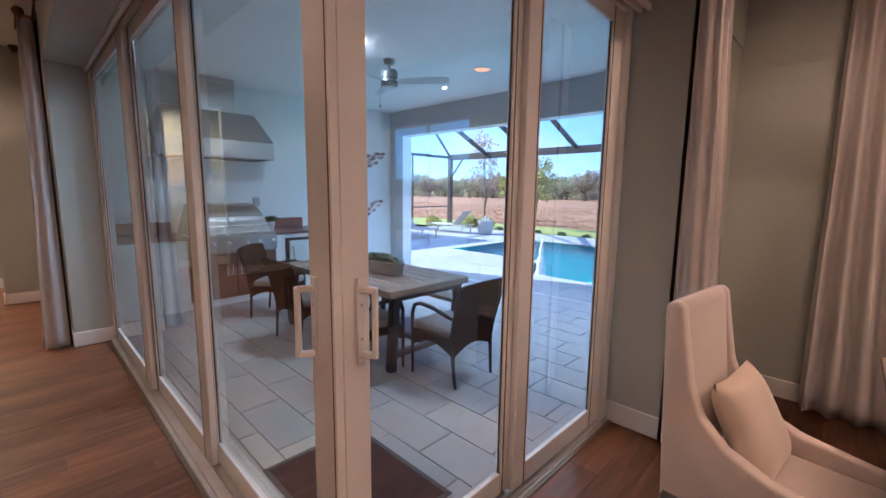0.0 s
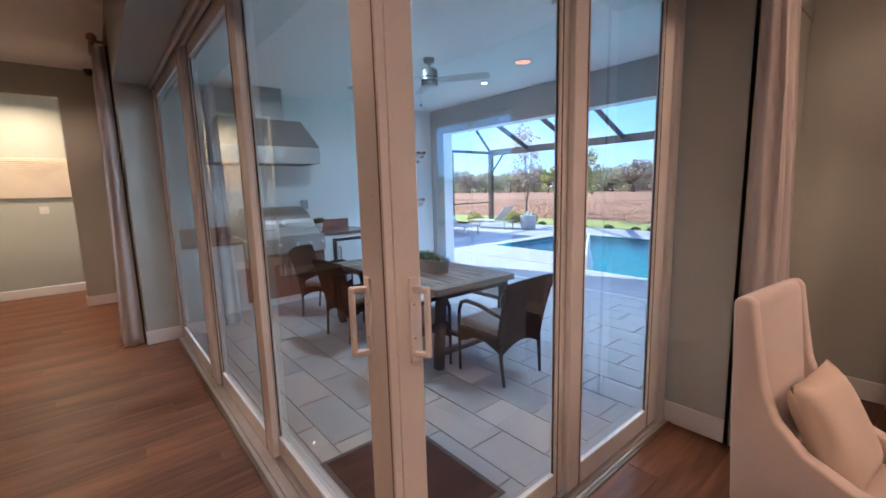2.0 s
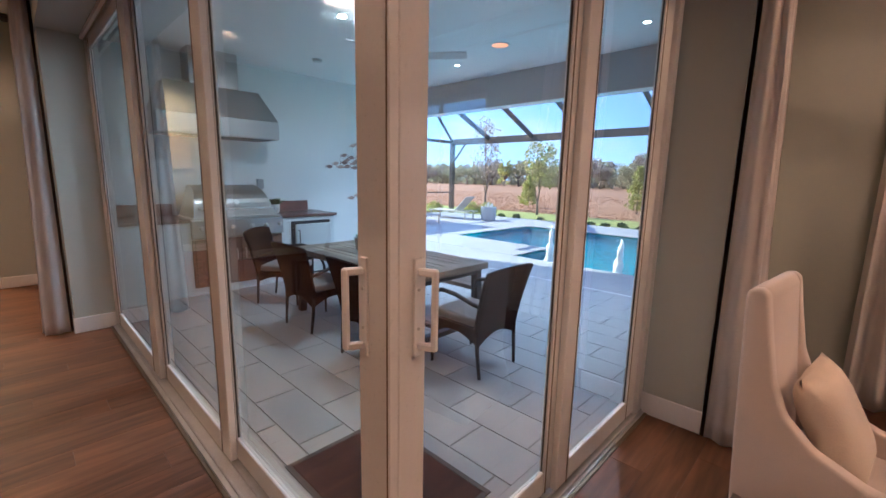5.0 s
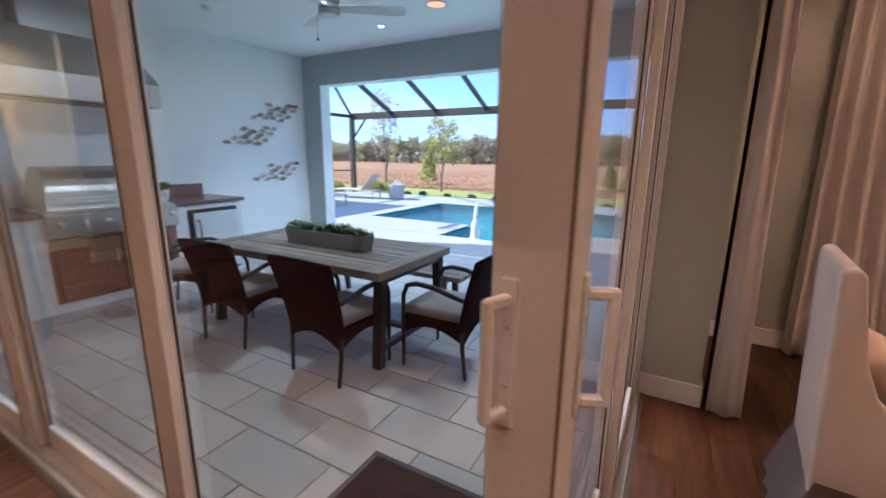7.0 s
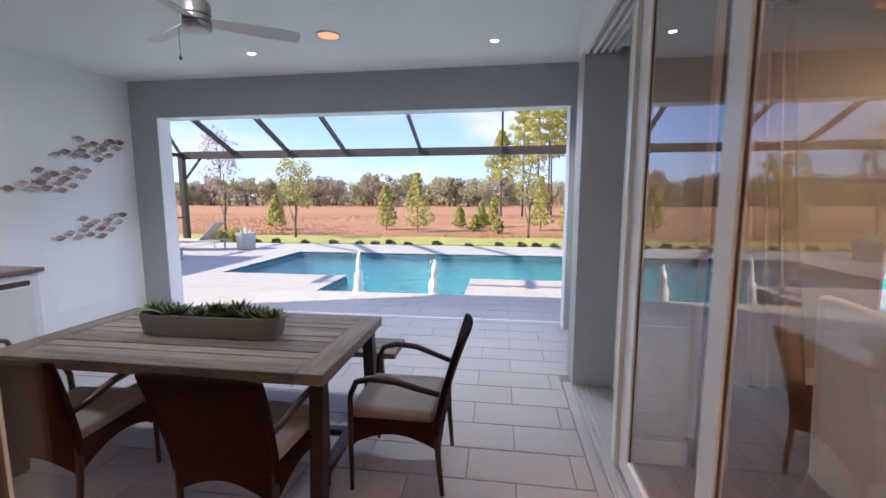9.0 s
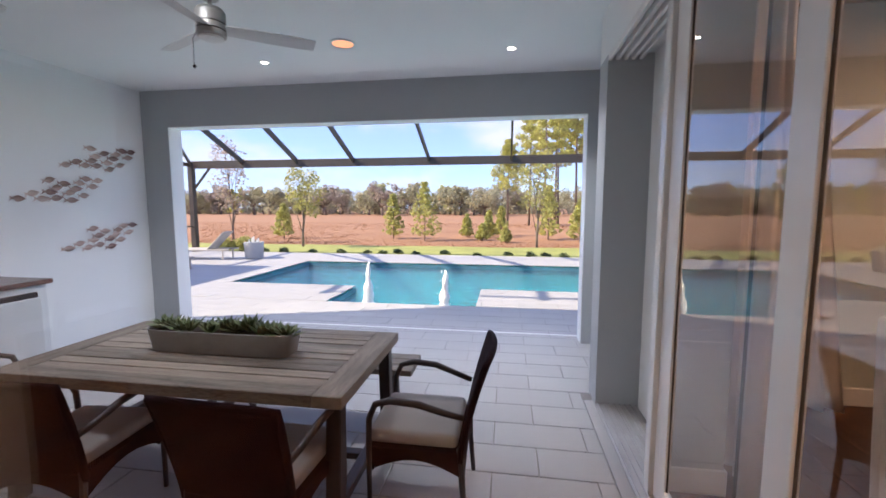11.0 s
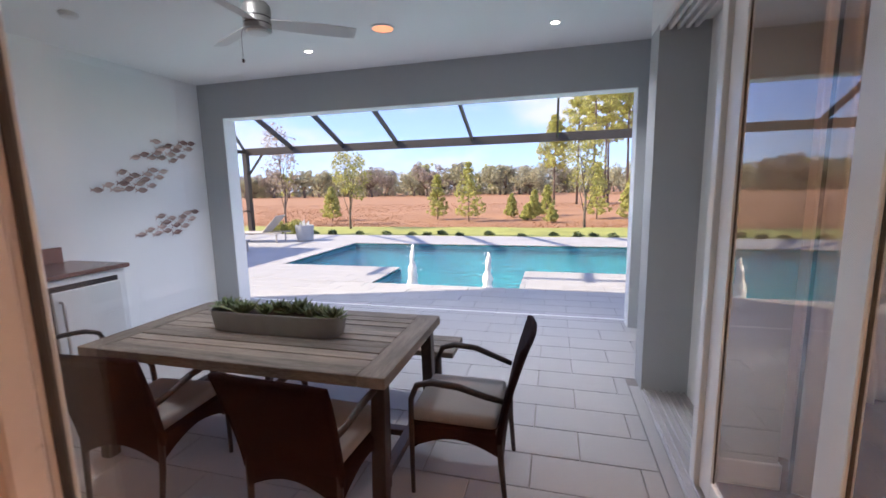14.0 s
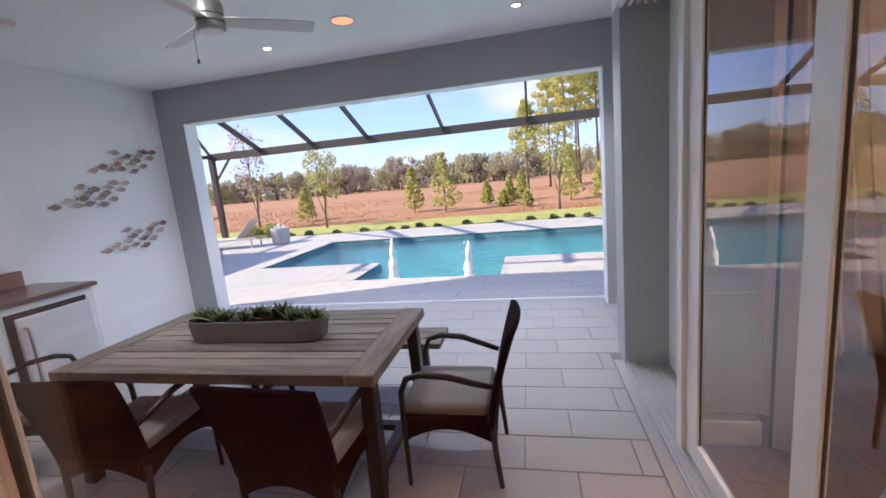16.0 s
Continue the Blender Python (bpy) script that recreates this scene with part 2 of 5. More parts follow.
M_BARK = mat("grey_bark", (0.17, 0.135, 0.11), 0.9, var=0.35, scale=4, fine=30, bump=0.8, depth=0.02)
M_LEAF_Y = mat("young_leaves", (0.42, 0.44, 0.15), 0.7, var=0.4, scale=1, fine=12, hue=(0.42, 0.40, 0.13), piece=0.7, bump=0)
M_LEAF_D = mat("oak_leaves", (0.32, 0.32, 0.21), 0.75, var=0.4, scale=0.3, fine=4, hue=(0.46, 0.44, 0.30), piece=0.7, bump=0)
M_LEAF_B = mat("bare_brown_twigs", (0.34, 0.29, 0.25), 0.85, var=0.3, scale=0.3, fine=4, hue=(0.42, 0.36, 0.30), piece=0.7, bump=0)
M_LEAF_P = mat("pine_needles", (0.36, 0.39, 0.11), 0.7, var=0.4, scale=0.6, fine=6, hue=(0.55, 0.54, 0.18), piece=0.7, bump=0)


def translucent(m, share):
    """Lets part of the light through thin leaves."""
    n, l = m.node_tree.nodes, m.node_tree.links
    b, out = n["Principled BSDF"], n["Material Output"]
    col = b.inputs["Base Color"].links[0].from_socket
    tr, mi = n.new("ShaderNodeBsdfTranslucent"), n.new("ShaderNodeMixShader")
    mi.inputs[0].default_value = share
    l.new(col, tr.inputs["Color"])
    l.new(b.outputs[0], mi.inputs[1])
    l.new(tr.outputs[0], mi.inputs[2])
    l.new(mi.outputs[0], out.inputs["Surface"])


for m in (M_LEAF_Y, M_LEAF_D, M_LEAF_B, M_LEAF_P, M_STRAW):
    translucent(m, 0.45)
M_SLING = mat("pale_taupe_sling_fabric", (0.50, 0.46, 0.42), 0.8, var=0.05, fine=150)
M_STONEPOT = mat("grey_stone_pot", (0.42, 0.43, 0.44), 0.8, var=0.15, scale=7, fine=70)

# ---- building helpers ----


def part(name, bm, material, parent=None, label="", smooth=False, m=None):
    me = bpy.data.meshes.new(name)
    if smooth:
        for f in bm.faces:
            f.smooth = True
    bm.to_mesh(me)
    bm.free()
    me.materials.append(material)
    ob = new(name, me)
    if m is not None:
        ob.matrix_basis = m
    if parent is not None:
        ob.parent = parent
    if label:
        ob["label"] = label
    return ob


def thing(name, label, category, m=None, group="", kind=""):
    ob = new(name)
    ob.empty_display_size = 0.1
    if m is not None:
        ob.matrix_basis = m
    return tagged(ob, label, category, group, kind)


def add_box(bm, lo, hi, bevel=0.0, seg=1):
    b = bmesh.new()
    r = bmesh.ops.create_cube(b, size=1)
    for v in r["verts"]:
        v.co = Vector([(lo[i] + hi[i]) / 2 + v.co[i] * (hi[i] - lo[i]) for i in range(3)])
    if bevel:
        bmesh.ops.bevel(b, geom=b.edges[:], offset=bevel, segments=seg, affect="EDGES", profile=0.5)
    join(bm, b)
    return bm


def join(bm, other):
    tmp = bpy.data.meshes.new("tmp")
    other.to_mesh(tmp)
    other.free()
    bm.from_mesh(tmp)
    bpy.data.meshes.remove(tmp)


def box(lo, hi, bevel=0.0, seg=1):
    return add_box(bmesh.new(), lo, hi, bevel, seg)


def boxes(*pairs, bevel=0.0):
    bm = bmesh.new()
    for lo, hi in pairs:
        add_box(bm, lo, hi, bevel)
    return bm


def add_bar(bm, a, b, w, h=None, bevel=0.0, up=(0, 0, 1)):
    """A straight bar of w by h from a to b."""
    a, b, h = Vector(a), Vector(b), h or w
    t = bmesh.new()
    bmesh.ops.create_cube(t, size=1)
    d = b - a
    for v in t.verts:
        v.co = Vector((v.co.x * w, v.co.y * h, v.co.z * d.length))
    if bevel:
        bmesh.ops.bevel(t, geom=t.edges[:], offset=bevel, segments=1, affect="EDGES")
    z = d.normalized()
    x = Vector(up).cross(z)
    x = x.normalized() if x.length > 1e-4 else Vector((1, 0, 0))
    y = z.cross(x)
    t.transform(Matrix.Translation((a + b) / 2) @ Matrix((x, y, z)).transposed().to_4x4())
    join(bm, t)
    return bm


def bar(a, b, w, h=None, bevel=0.0, up=(0, 0, 1)):
    return add_bar(bmesh.new(), a, b, w, h, bevel, up)


def add_tube(bm, pts, radii, seg=8, caps=True):
    """A tube along points; radii: one number or one for each point."""
    pts = [Vector(p) for p in pts]
    if not hasattr(radii, "__len__"):
        radii = [radii] * len(pts)
    rings, side = [], None
    for i, p in enumerate(pts):
        d = (pts[min(i + 1, len(pts) - 1)] - pts[max(i - 1, 0)]).normalized()
        if side is None:
            side = d.orthogonal().normalized()
        side = (side - d * side.dot(d)).normalized()
        up = d.cross(side)
        rings.append([bm.verts.new(p + radii[i] * (side * math.cos(2 * math.pi * k / seg) + up * math.sin(2 * math.pi * k / seg))) for k in range(seg)])
    for a, b in zip(rings, rings[1:]):
        for k in range(seg):
            bm.faces.new((a[k], a[(k + 1) % seg], b[(k + 1) % seg], b[k]))
    if caps:
        bm.faces.new(rings[0][::-1])
        bm.faces.new(rings[-1])
    return bm


def tube(pts, radii, seg=8, caps=True):
    return add_tube(bmesh.new(), pts, radii, seg, caps)


def lathe(profile, seg=24, close=True):
    bm = bmesh.new()
    rings = [[bm.verts.new((r * math.cos(2 * math.pi * k / seg), r * math.sin(2 * math.pi * k / seg), z)) for k in range(seg)] for r, z in profile]
    for a, b in zip(rings, rings[1:]):
        for k in range(seg):
            bm.faces.new((a[k], a[(k + 1) % seg], b[(k + 1) % seg], b[k]))
    if close:
        bm.faces.new(rings[0][::-1])
        bm.faces.new(rings[-1])
    bmesh.ops.recalc_face_normals(bm, faces=bm.faces[:])
    return bm


def extrude(outline, axis, lo, hi, bevel=0.0):
    """A flat outline in the two other axes, made solid from lo to hi along the axis."""
    bm = bmesh.new()

    def at(p, q):
        c = list(p)
        c.insert(axis, q)
        return bm.verts.new(c)
    a, b = [at(p, lo) for p in outline], [at(p, hi) for p in outline]
    bm.faces.new(a)
    bm.faces.new(b[::-1])
    n = len(outline)
    for i in range(n):
        bm.faces.new((a[i], b[i], b[(i + 1) % n], a[(i + 1) % n]))
    bmesh.ops.recalc_face_normals(bm, faces=bm.faces[:])
    if bevel:
        bmesh.ops.bevel(bm, geom=[e for e in bm.edges], offset=bevel, segments=2, affect="EDGES", profile=0.5)
    return bm


def structure(name, bm, material, label, category):
    return tagged(part(name, bm, material), label, category, kind="structure")


# ---- the house ----
WL, WB = -5.67, 4.72          # patio: face of the kitchen wall, inner face of the pool-side wall
CEIL, HEAD = 3.14, 2.67       # patio ceiling, underside of the pool-side beam
DOOR = 2.76                   # underside of the header over the sliding doors
JL, JR = -4.28, 2.125          # far jambs of the two door walls
RV = 0.41                     # depth of the reveals on the room side
ROOM = 3.40                   # room ceiling

structure("wall_kitchen", box((WL - 0.2, -0.42, 0), (WL, WB + 0.22, 3.6)), M_STUCCO, "white stucco wall behind the outdoor kitchen", "wall")
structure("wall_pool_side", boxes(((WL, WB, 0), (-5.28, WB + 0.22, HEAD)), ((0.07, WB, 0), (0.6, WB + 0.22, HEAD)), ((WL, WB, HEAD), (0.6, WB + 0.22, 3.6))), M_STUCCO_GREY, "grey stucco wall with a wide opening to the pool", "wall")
# thin skin in the paler stucco over the grey wall's reveal
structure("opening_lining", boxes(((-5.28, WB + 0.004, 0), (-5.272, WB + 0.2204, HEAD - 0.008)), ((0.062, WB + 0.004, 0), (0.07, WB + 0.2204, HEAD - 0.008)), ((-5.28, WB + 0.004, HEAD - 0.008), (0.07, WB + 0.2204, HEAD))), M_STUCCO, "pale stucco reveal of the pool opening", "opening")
structure("ceiling_patio", box((WL, 0.0, CEIL), (0.6, WB, CEIL + 0.12)), M_CEIL, "smooth white patio ceiling", "ceiling")
# header over the doors, the pier and the pocket in which the panels stack
structure("door_header", boxes(((-0.08, 0.07, DOOR), (RV, 3.40, 3.6)), ((JL - 1.4, -RV, DOOR), (RV, 0.07, 3.6))), M_STUCCO, "stucco header above the sliding doors", "header")
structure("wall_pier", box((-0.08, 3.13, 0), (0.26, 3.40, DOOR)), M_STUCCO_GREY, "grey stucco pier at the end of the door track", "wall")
structure("wall_pocket", box((0.25, JR + 0.012, 0), (RV - 0.012, 3.5, DOOR)), M_STUCCO, "stucco wall behind the stacking door panels", "wall")
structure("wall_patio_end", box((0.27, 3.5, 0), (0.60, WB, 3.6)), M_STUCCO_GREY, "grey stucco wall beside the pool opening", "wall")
structure("wall_pocket_kitchen", boxes(((WL, -RV + 0.012, 0), (JL - 0.012, -0.25, DOOR)), ((WL, -0.25, 0), (-5.4, 0.07, DOOR))), M_STUCCO, "stucco wall beside the outdoor kitchen", "wall")
# room side
structure("wall_reveal_dining", boxes(((0.02, JR, 0), (RV, JR + 0.012, DOOR)), ((RV - 0.012, JR + 0.012, 0), (RV, 3.45, ROOM))), M_SAGE, "grey-green painted wall beside the sliding doors", "wall")
structure("wall_reveal_hall", boxes(((JL - 0.012, -RV, 0), (JL, -0.05, DOOR)), ((-6.9, -RV, 0), (JL - 0.012, -RV + 0.012, ROOM))), M_SAGE, "grey-green painted wall beside the sliding doors", "wall")
structure("soffit", boxes(((0.02, -RV, DOOR - 0.012), (RV, JR, DOOR)), ((JL, -RV, DOOR - 0.012), (0.02, -0.05, DOOR))), M_SAGE, "painted soffit over the sliding doors", "soffit")
structure("header_face", boxes(((RV, -RV - 0.012, DOOR - 0.012), (RV + 0.012, 3.45, ROOM)), ((JL, -RV - 0.012, DOOR - 0.012), (RV, -RV, ROOM))), M_SAGE, "painted wall above the sliding doors", "wall")
structure("wall_dining", boxes(((RV, 3.45, 0), (2.4, 3.6, ROOM)), ((2.4, 3.45, 0), (4.1, 3.6, 0.25)), ((2.4, 3.45, 2.6), (4.1, 3.6, ROOM)), ((4.1, 3.45, 0), (5.0, 3.6, ROOM))), M_SAGE, "tan-lit grey-green dining room wall with a window", "wall")
structure("wall_dining_side", boxes(((5.0, -5.5, 0), (5.15, 3.6, ROOM))), M_SAGE, "grey-green room wall", "wall")
structure("wall_room_back", box((-6.9, -5.65, 0), (5.15, -5.5, ROOM)), M_SAGE, "grey-green room wall", "wall")
structure("wall_hall_side", boxes(((-7.05, -5.5, 0), (-6.9, -1.95, ROOM)), ((-7.05, -0.92, 0), (-6.9, -RV + 0.012, ROOM)), ((-7.05, -1.95, 3.0), (-6.9, -0.92, ROOM))), M_SAGE, "grey-green wall with an opening into the hall", "wall")
structure("wall_hall", boxes(((-8.5, -3.2, 0), (-8.36, 0.2, ROOM)), ((-8.36, -3.2, 0), (-7.05, -3.06, ROOM)), ((-8.36, 0.06, 0), (-7.05, 0.2, ROOM))), M_SAGE, "lamp-lit grey-green hall wall", "wall")
structure("ceiling_room", boxes(((-6.9, -5.65, ROOM), (5.15, -RV, ROOM + 0.1)), ((RV, -RV, ROOM), (5.15, 3.6, ROOM + 0.1)), ((-8.36, -3.06, ROOM - 0.1), (-7.052, 0.06, ROOM - 0.005))), M_CEIL, "smooth white room ceiling", "ceiling")
# added block, out of view, only there to cast shade on the left deck
structure("wall_deck_shade_block", box((-16.0, 4.0, -0.3), (-11.3, 8.85, 3.5)), M_STUCCO, "unseen white stucco block, added to shade the left of the pool deck", "wall")
structure("roof", boxes(((-6.1, -5.8, 3.62), (5.4, 4.95, 3.75)), ((-8.7, -5.8, 3.62), (-6.1, 0.4, 3.75))), M_STUCCO_GREY, "flat house roof", "roof")


def baseboard(name, lo, hi):
    structure(name, box(lo, hi, 0.006), M_TRIM, "white painted baseboard", "baseboard")


B = 0.15
baseboard("baseboard", (0.04, JR - 0.016, 0), (RV + 0.016, JR, B))
baseboard("baseboard", (RV, JR, 0), (RV + 0.016, 3.434, B))
baseboard("baseboard", (RV, 3.434, 0), (4.98, 3.45, B))
baseboard("baseboard", (JL, -RV - 0.016, 0), (JL + 0.016, -0.08, B))
baseboard("baseboard", (-6.88, -RV - 0.016, 0), (JL, -RV, B))
baseboard("baseboard", (-6.9, -0.92, 0), (-6.884, -RV - 0.016, B))
baseboard("baseboard", (-7.05, -0.936, 0), (-6.884, -0.92, B))
baseboard("baseboard", (-6.9, -5.5, 0), (-6.884, -1.934, B))
baseboard("baseboard", (-7.05, -1.95, 0), (-6.884, -1.934, B))
baseboard("baseboard", (-8.36, -3.06, 0), (-8.344, 0.06, B))


# ---- sliding doors ----
def door_panel(name, length, label, handle_end=None, group="sliding door panels", w0=0.09, w1=0.09, glass=None):
    """A panel along +x from 0 to length, its room side at -y; 45 mm thick."""
    p = thing(name, label, "sliding door", group=group)
    lo, hi = 0.03, DOOR - 0.05
    th = 0.034
    for a, b in ((0.0, w0), (length - w1, length)):
        st = part("stile", box((a, 0, lo), (b, th, hi), 0.004), M_FRAME, p)
        edge = b if a == 0.0 else a
        s = 0.004 if a == 0.0 else -0.004
        g0 = edge - (0.022 if a == 0.0 else -0.014)
        if handle_end is None or abs((a + b) / 2 - handle_end) > 0.2:
            part("seal_strip", box((g0, -0.0025, lo), (g0 + 0.008, 0.002, hi)), M_BRONZE, st, "bronze seal strip")
        part("gasket", boxes(((min(edge, edge + s), 0.010, lo + 0.12), (max(edge, edge + s), th - 0.010, hi - 0.09))), M_SEAL, st, "dark rubber gasket")
    part("rail", box((w0, 0, lo), (length - w1, th, lo + 0.12), 0.004), M_FRAME, p)
    part("rail", box((w0, 0, hi - 0.09), (length - w1, th, hi), 0.004), M_FRAME, p)
    pane = part("pane", box((w0, 0.013, lo + 0.12), (length - w1, 0.021, hi - 0.09)), glass or M_GLASS, p, "clear glass pane")
    pane.visible_shadow = False
    if handle_end is not None:
        x = handle_end
        s = -1 if x > length / 2 else 1
        c = x - s * 0.022
        hd = part("handle", boxes(((c - 0.018, -0.010, 1.01), (c + 0.018, 0, 1.315)), bevel=0.004), M_FRAME, p, "white pull handle")
        g = bmesh.new()
        for z in (1.0465, 1.2735):
            add_bar(g, (c, -0.008, z), (x, -0.054, z), 0.020, 0.023, 0.005)
        add_box(g, (x - 0.011, -0.066, 1.035), (x + 0.011, -0.046, 1.285), 0.006)
        part("grip", g, M_FRAME, hd)
        sb = bmesh.new()
        for z in (1.10, 1.22):
            add_tube(sb, [(c, -0.010, z), (c, -0.013, z)], 0.005, 8)
        part("screw", sb, M_TRACK, hd)
    return p


# along the kitchen side: the panels step from track to track towards the room
L1 = door_panel("door_1", 1.394, "white-framed glass sliding door panel with pull handle, closed", 1.394 - 0.132, w0=0.09, w1=0.15)
L1.matrix_basis = pose(-1.39, -0.012, 0)
L2 = door_panel("door_2", 1.39, "white-framed glass sliding door panel, closed", w0=0.13, w1=0.14)
L2.matrix_basis = pose(-2.68, -0.048, 0)
L3 = door_panel("door_3", 1.66, "white-framed glass sliding door panel beside the jamb, closed", w0=0.10, w1=0.20)
L3.matrix_basis = pose(JL + 0.02, -0.084, 0)
# along the dining side
R1 = door_panel("door_4", 0.9975, "white-framed glass sliding door panel with pull handle, closed", 0.090, w0=0.108, w1=0.083, glass=M_COATED)
R1.matrix_basis = pose(0.004, 0.0225, 0, 0, 0, 90)
R2 = door_panel("door_5", 1.03, "white-framed glass sliding door panel beside the jamb, closed", w0=0.12, w1=0.15, glass=M_COATED)
R2.matrix_basis = pose(0.040, 1.0, 0, 0, 0, 90)
structure("corner_post", box((-0.007, -0.0150, 0.03), (-0.0015, -0.0121, DOOR - 0.05), 0.001), M_BRONZE, "bronze seal strip where the two door runs join", "door post")


def track(name, x0, x1, y0, y1, along):
    t = thing(name, "grey aluminium sliding door track let into the floor", "door track", kind="structure")
    part("sill", box((x0, y0, 0.0), (x1, y1, 0.012), 0.003), M_TRACK, t)
    n = 4
    for i in range(n):
        f = (i + 0.5) / n
        if along == "x":
            y = y0 + (y1 - y0) * f
            part("rail", box((x0, y - 0.006, 0.012), (x1, y + 0.006, 0.028), 0.002), M_TRACK, t)
        else:
            x = x0 + (x1 - x0) * f
            part("rail", box((x - 0.006, y0, 0.012), (x + 0.006, y1, 0.028), 0.002), M_TRACK, t)
    return t


track("track_kitchen_side", JL - 0.9, 0.02, -0.13, 0.11, "x")
track("track_dining_side", -0.08, 0.085, 0.11, 3.13, "y")
track("track_pocket", 0.087, 0.248, JR + 0.014, 3.13, "y")
structure("head_track", boxes(*[((-0.08 + i * 0.055, 0.09, DOOR - 0.045), (-0.055 + i * 0.055, 3.13, DOOR)) for i in range(5)], *[((JL - 0.9, -0.13 + i * 0.05, DOOR - 0.045), (0.0, -0.105 + i * 0.05, DOOR)) for i in range(5)], bevel=0.003), M_FRAME, "white head track of the sliding doors", "door track")
structure("jamb", boxes(((-0.02, JR - 0.092, 0.012), (0.065, JR - 0.018, DOOR - 0.05)), ((JL + 0.002, -0.10, 0.012), (JL + 0.02, 0.0, DOOR - 0.05)), bevel=0.004), M_FRAME, "white door jamb trim", "door jamb")
structure("sill_apron", boxes(((-0.16, 0.09, -0.05), (-0.082, 3.2, 0.008)), ((JL - 0.9, 0.092, -0.05), (-0.082, 0.16, 0.008)), bevel=0.003), M_TILE, "pale stone strip along the door track", "sill")

# ---- pool, cage and garden ----
PX0, PX1, PY0, PY1 = -6.75, 7.0, 7.82, 11.42    # main basin
BX0, BX1, BY0 = -3.90, -1.31, 6.38              # shallow bay with the bubblers
DX0, DX1, DY1 = -12.6, 9.0, 13.5                # deck

pool = thing("swimming_pool", "rectangular pool with pale blue plaster and a dark waterline tile band", "pool", kind="structure")
W = 0.25
part("basin", boxes(
    ((PX0 - W, PY0 - W, -1.5), (PX1 + W, PY1 + W, -1.35)),
    ((PX0 - W, PY0, -1.35), (PX0, PY1, -0.05)), ((PX1, PY0, -1.35), (PX1 + W, PY1, -0.05)),
    ((PX0 - W, PY1, -1.35), (PX1 + W, PY1 + W, -0.05)),
    ((PX0 - W, PY0 - W, -1.35), (BX0, PY0, -0.05)), ((BX1, PY0 - W, -1.35), (PX1 + W, PY0, -0.05)),
    ((BX0, BY0 - W, -0.60), (BX1, PY0, -0.34)),
    ((BX0 - W, BY0 - W, -0.60), (BX0, PY0 - W, -0.05)), ((BX1, BY0 - W, -0.60), (BX1 + W, PY0 - W, -0.05)),
    ((BX0, BY0 - W, -0.34), (BX1, BY0, -0.05)), ((BX0, PY0 - 0.02, -1.35), (BX1, PY0, -0.60))), M_POOL, pool)
band = bmesh.new()
T = 0.012
for a, b in (((PX0, PY0), (PX0 + T, PY1)), ((PX0, PY1 - T), (PX1, PY1)), ((PX0, PY0), (BX0, PY0 + T)), ((BX1, PY0), (PX1, PY0 + T)),
             ((BX0, BY0), (BX0 + T, PY0)), ((BX1 - T, BY0), (BX1, PY0)), ((BX0, BY0), (BX1, BY0 + T))):
    long_x = b[0] - a[0] > b[1] - a[1]
    n = max(1, int((b[0] - a[0] if long_x else b[1] - a[1]) / 0.15))
    for i in range(n):
        if long_x:
            x0, x1 = a[0] + (b[0] - a[0]) * i / n, a[0] + (b[0] - a[0]) * (i + 1) / n - 0.005
            add_box(band, (x0, a[1], -0.20), (x1, b[1], -0.052))
        else:
            y0, y1 = a[1] + (b[1] - a[1]) * i / n, a[1] + (b[1] - a[1]) * (i + 1) / n - 0.005
            add_box(band, (a[0], y0, -0.20), (b[0], y1, -0.052))
tagged(part("waterline_tiles", band, M_POOLTILE, pool, "dark blue-grey waterline tiles"), kind="stuff")
wm = bmesh.new()
for lo, hi in (((PX0, PY0), (PX1, PY1)), ((BX0, BY0), (BX1, PY0))):
    bmesh.ops.contextual_create(wm, geom=[wm.verts.new((x, y, -0.13)) for x, y in ((lo[0], lo[1]), (hi[0], lo[1]), (hi[0], hi[1]), (lo[0], hi[1]))])
water = tagged(part("water", wm, M_WATER), "clear turquoise rippled pool water", "water", kind="structure")
water.visible_shadow = False


def bubbler(x, y, h, seed):
    rnd = random.Random(seed)
    f = thing("fountain_jet", "white bubbling water jet standing in the pool", "fountain", pose(x, y, -0.13), group="pool bubblers")
    prof = []
    for i in range(15):
        s = i / 14
        prof.append((0.090 * (1 - s) ** 0.75 * (0.85 + 0.3 * rnd.random()) + 0.012, h * s))
    bm = lathe(prof, 12)
    for v in bm.verts:
        k = noise.noise(v.co * 11 + Vector((seed, 0, 0)))
        v.co.x += 0.035 * k + 0.03 * (v.co.z / h) ** 2
        v.co.y += 0.03 * noise.noise(v.co * 9 + Vector((0, seed, 3)))
    part("column", bm, M_FOAM, f, smooth=True)
    dr = bmesh.new()
    for i in range(60):
        a, r, z = rnd.uniform(0, 6.28), abs(rnd.gauss(0.04, 0.05)), h * rnd.random() ** 1.4
        b = bmesh.new()
        bmesh.ops.create_icosphere(b, subdivisions=1, radius=rnd.uniform(0.005, 0.014), matrix=Matrix.Translation((r * math.cos(a), r * math.sin(a), z)))
        join(dr, b)
    tagged(part("drops", dr, M_FOAM, f), kind="stuff")
    ring = lathe([(0.05, 0.0), (0.20, 0.004), (0.22, 0.012), (0.19, 0.016), (0.06, 0.02)], 20, False)
    part("splash_ring", ring, M_FOAM, f)


bubbler(-3.22, 6.62, 0.80, 1)
bubbler(-1.86, 6.62, 0.68, 2)

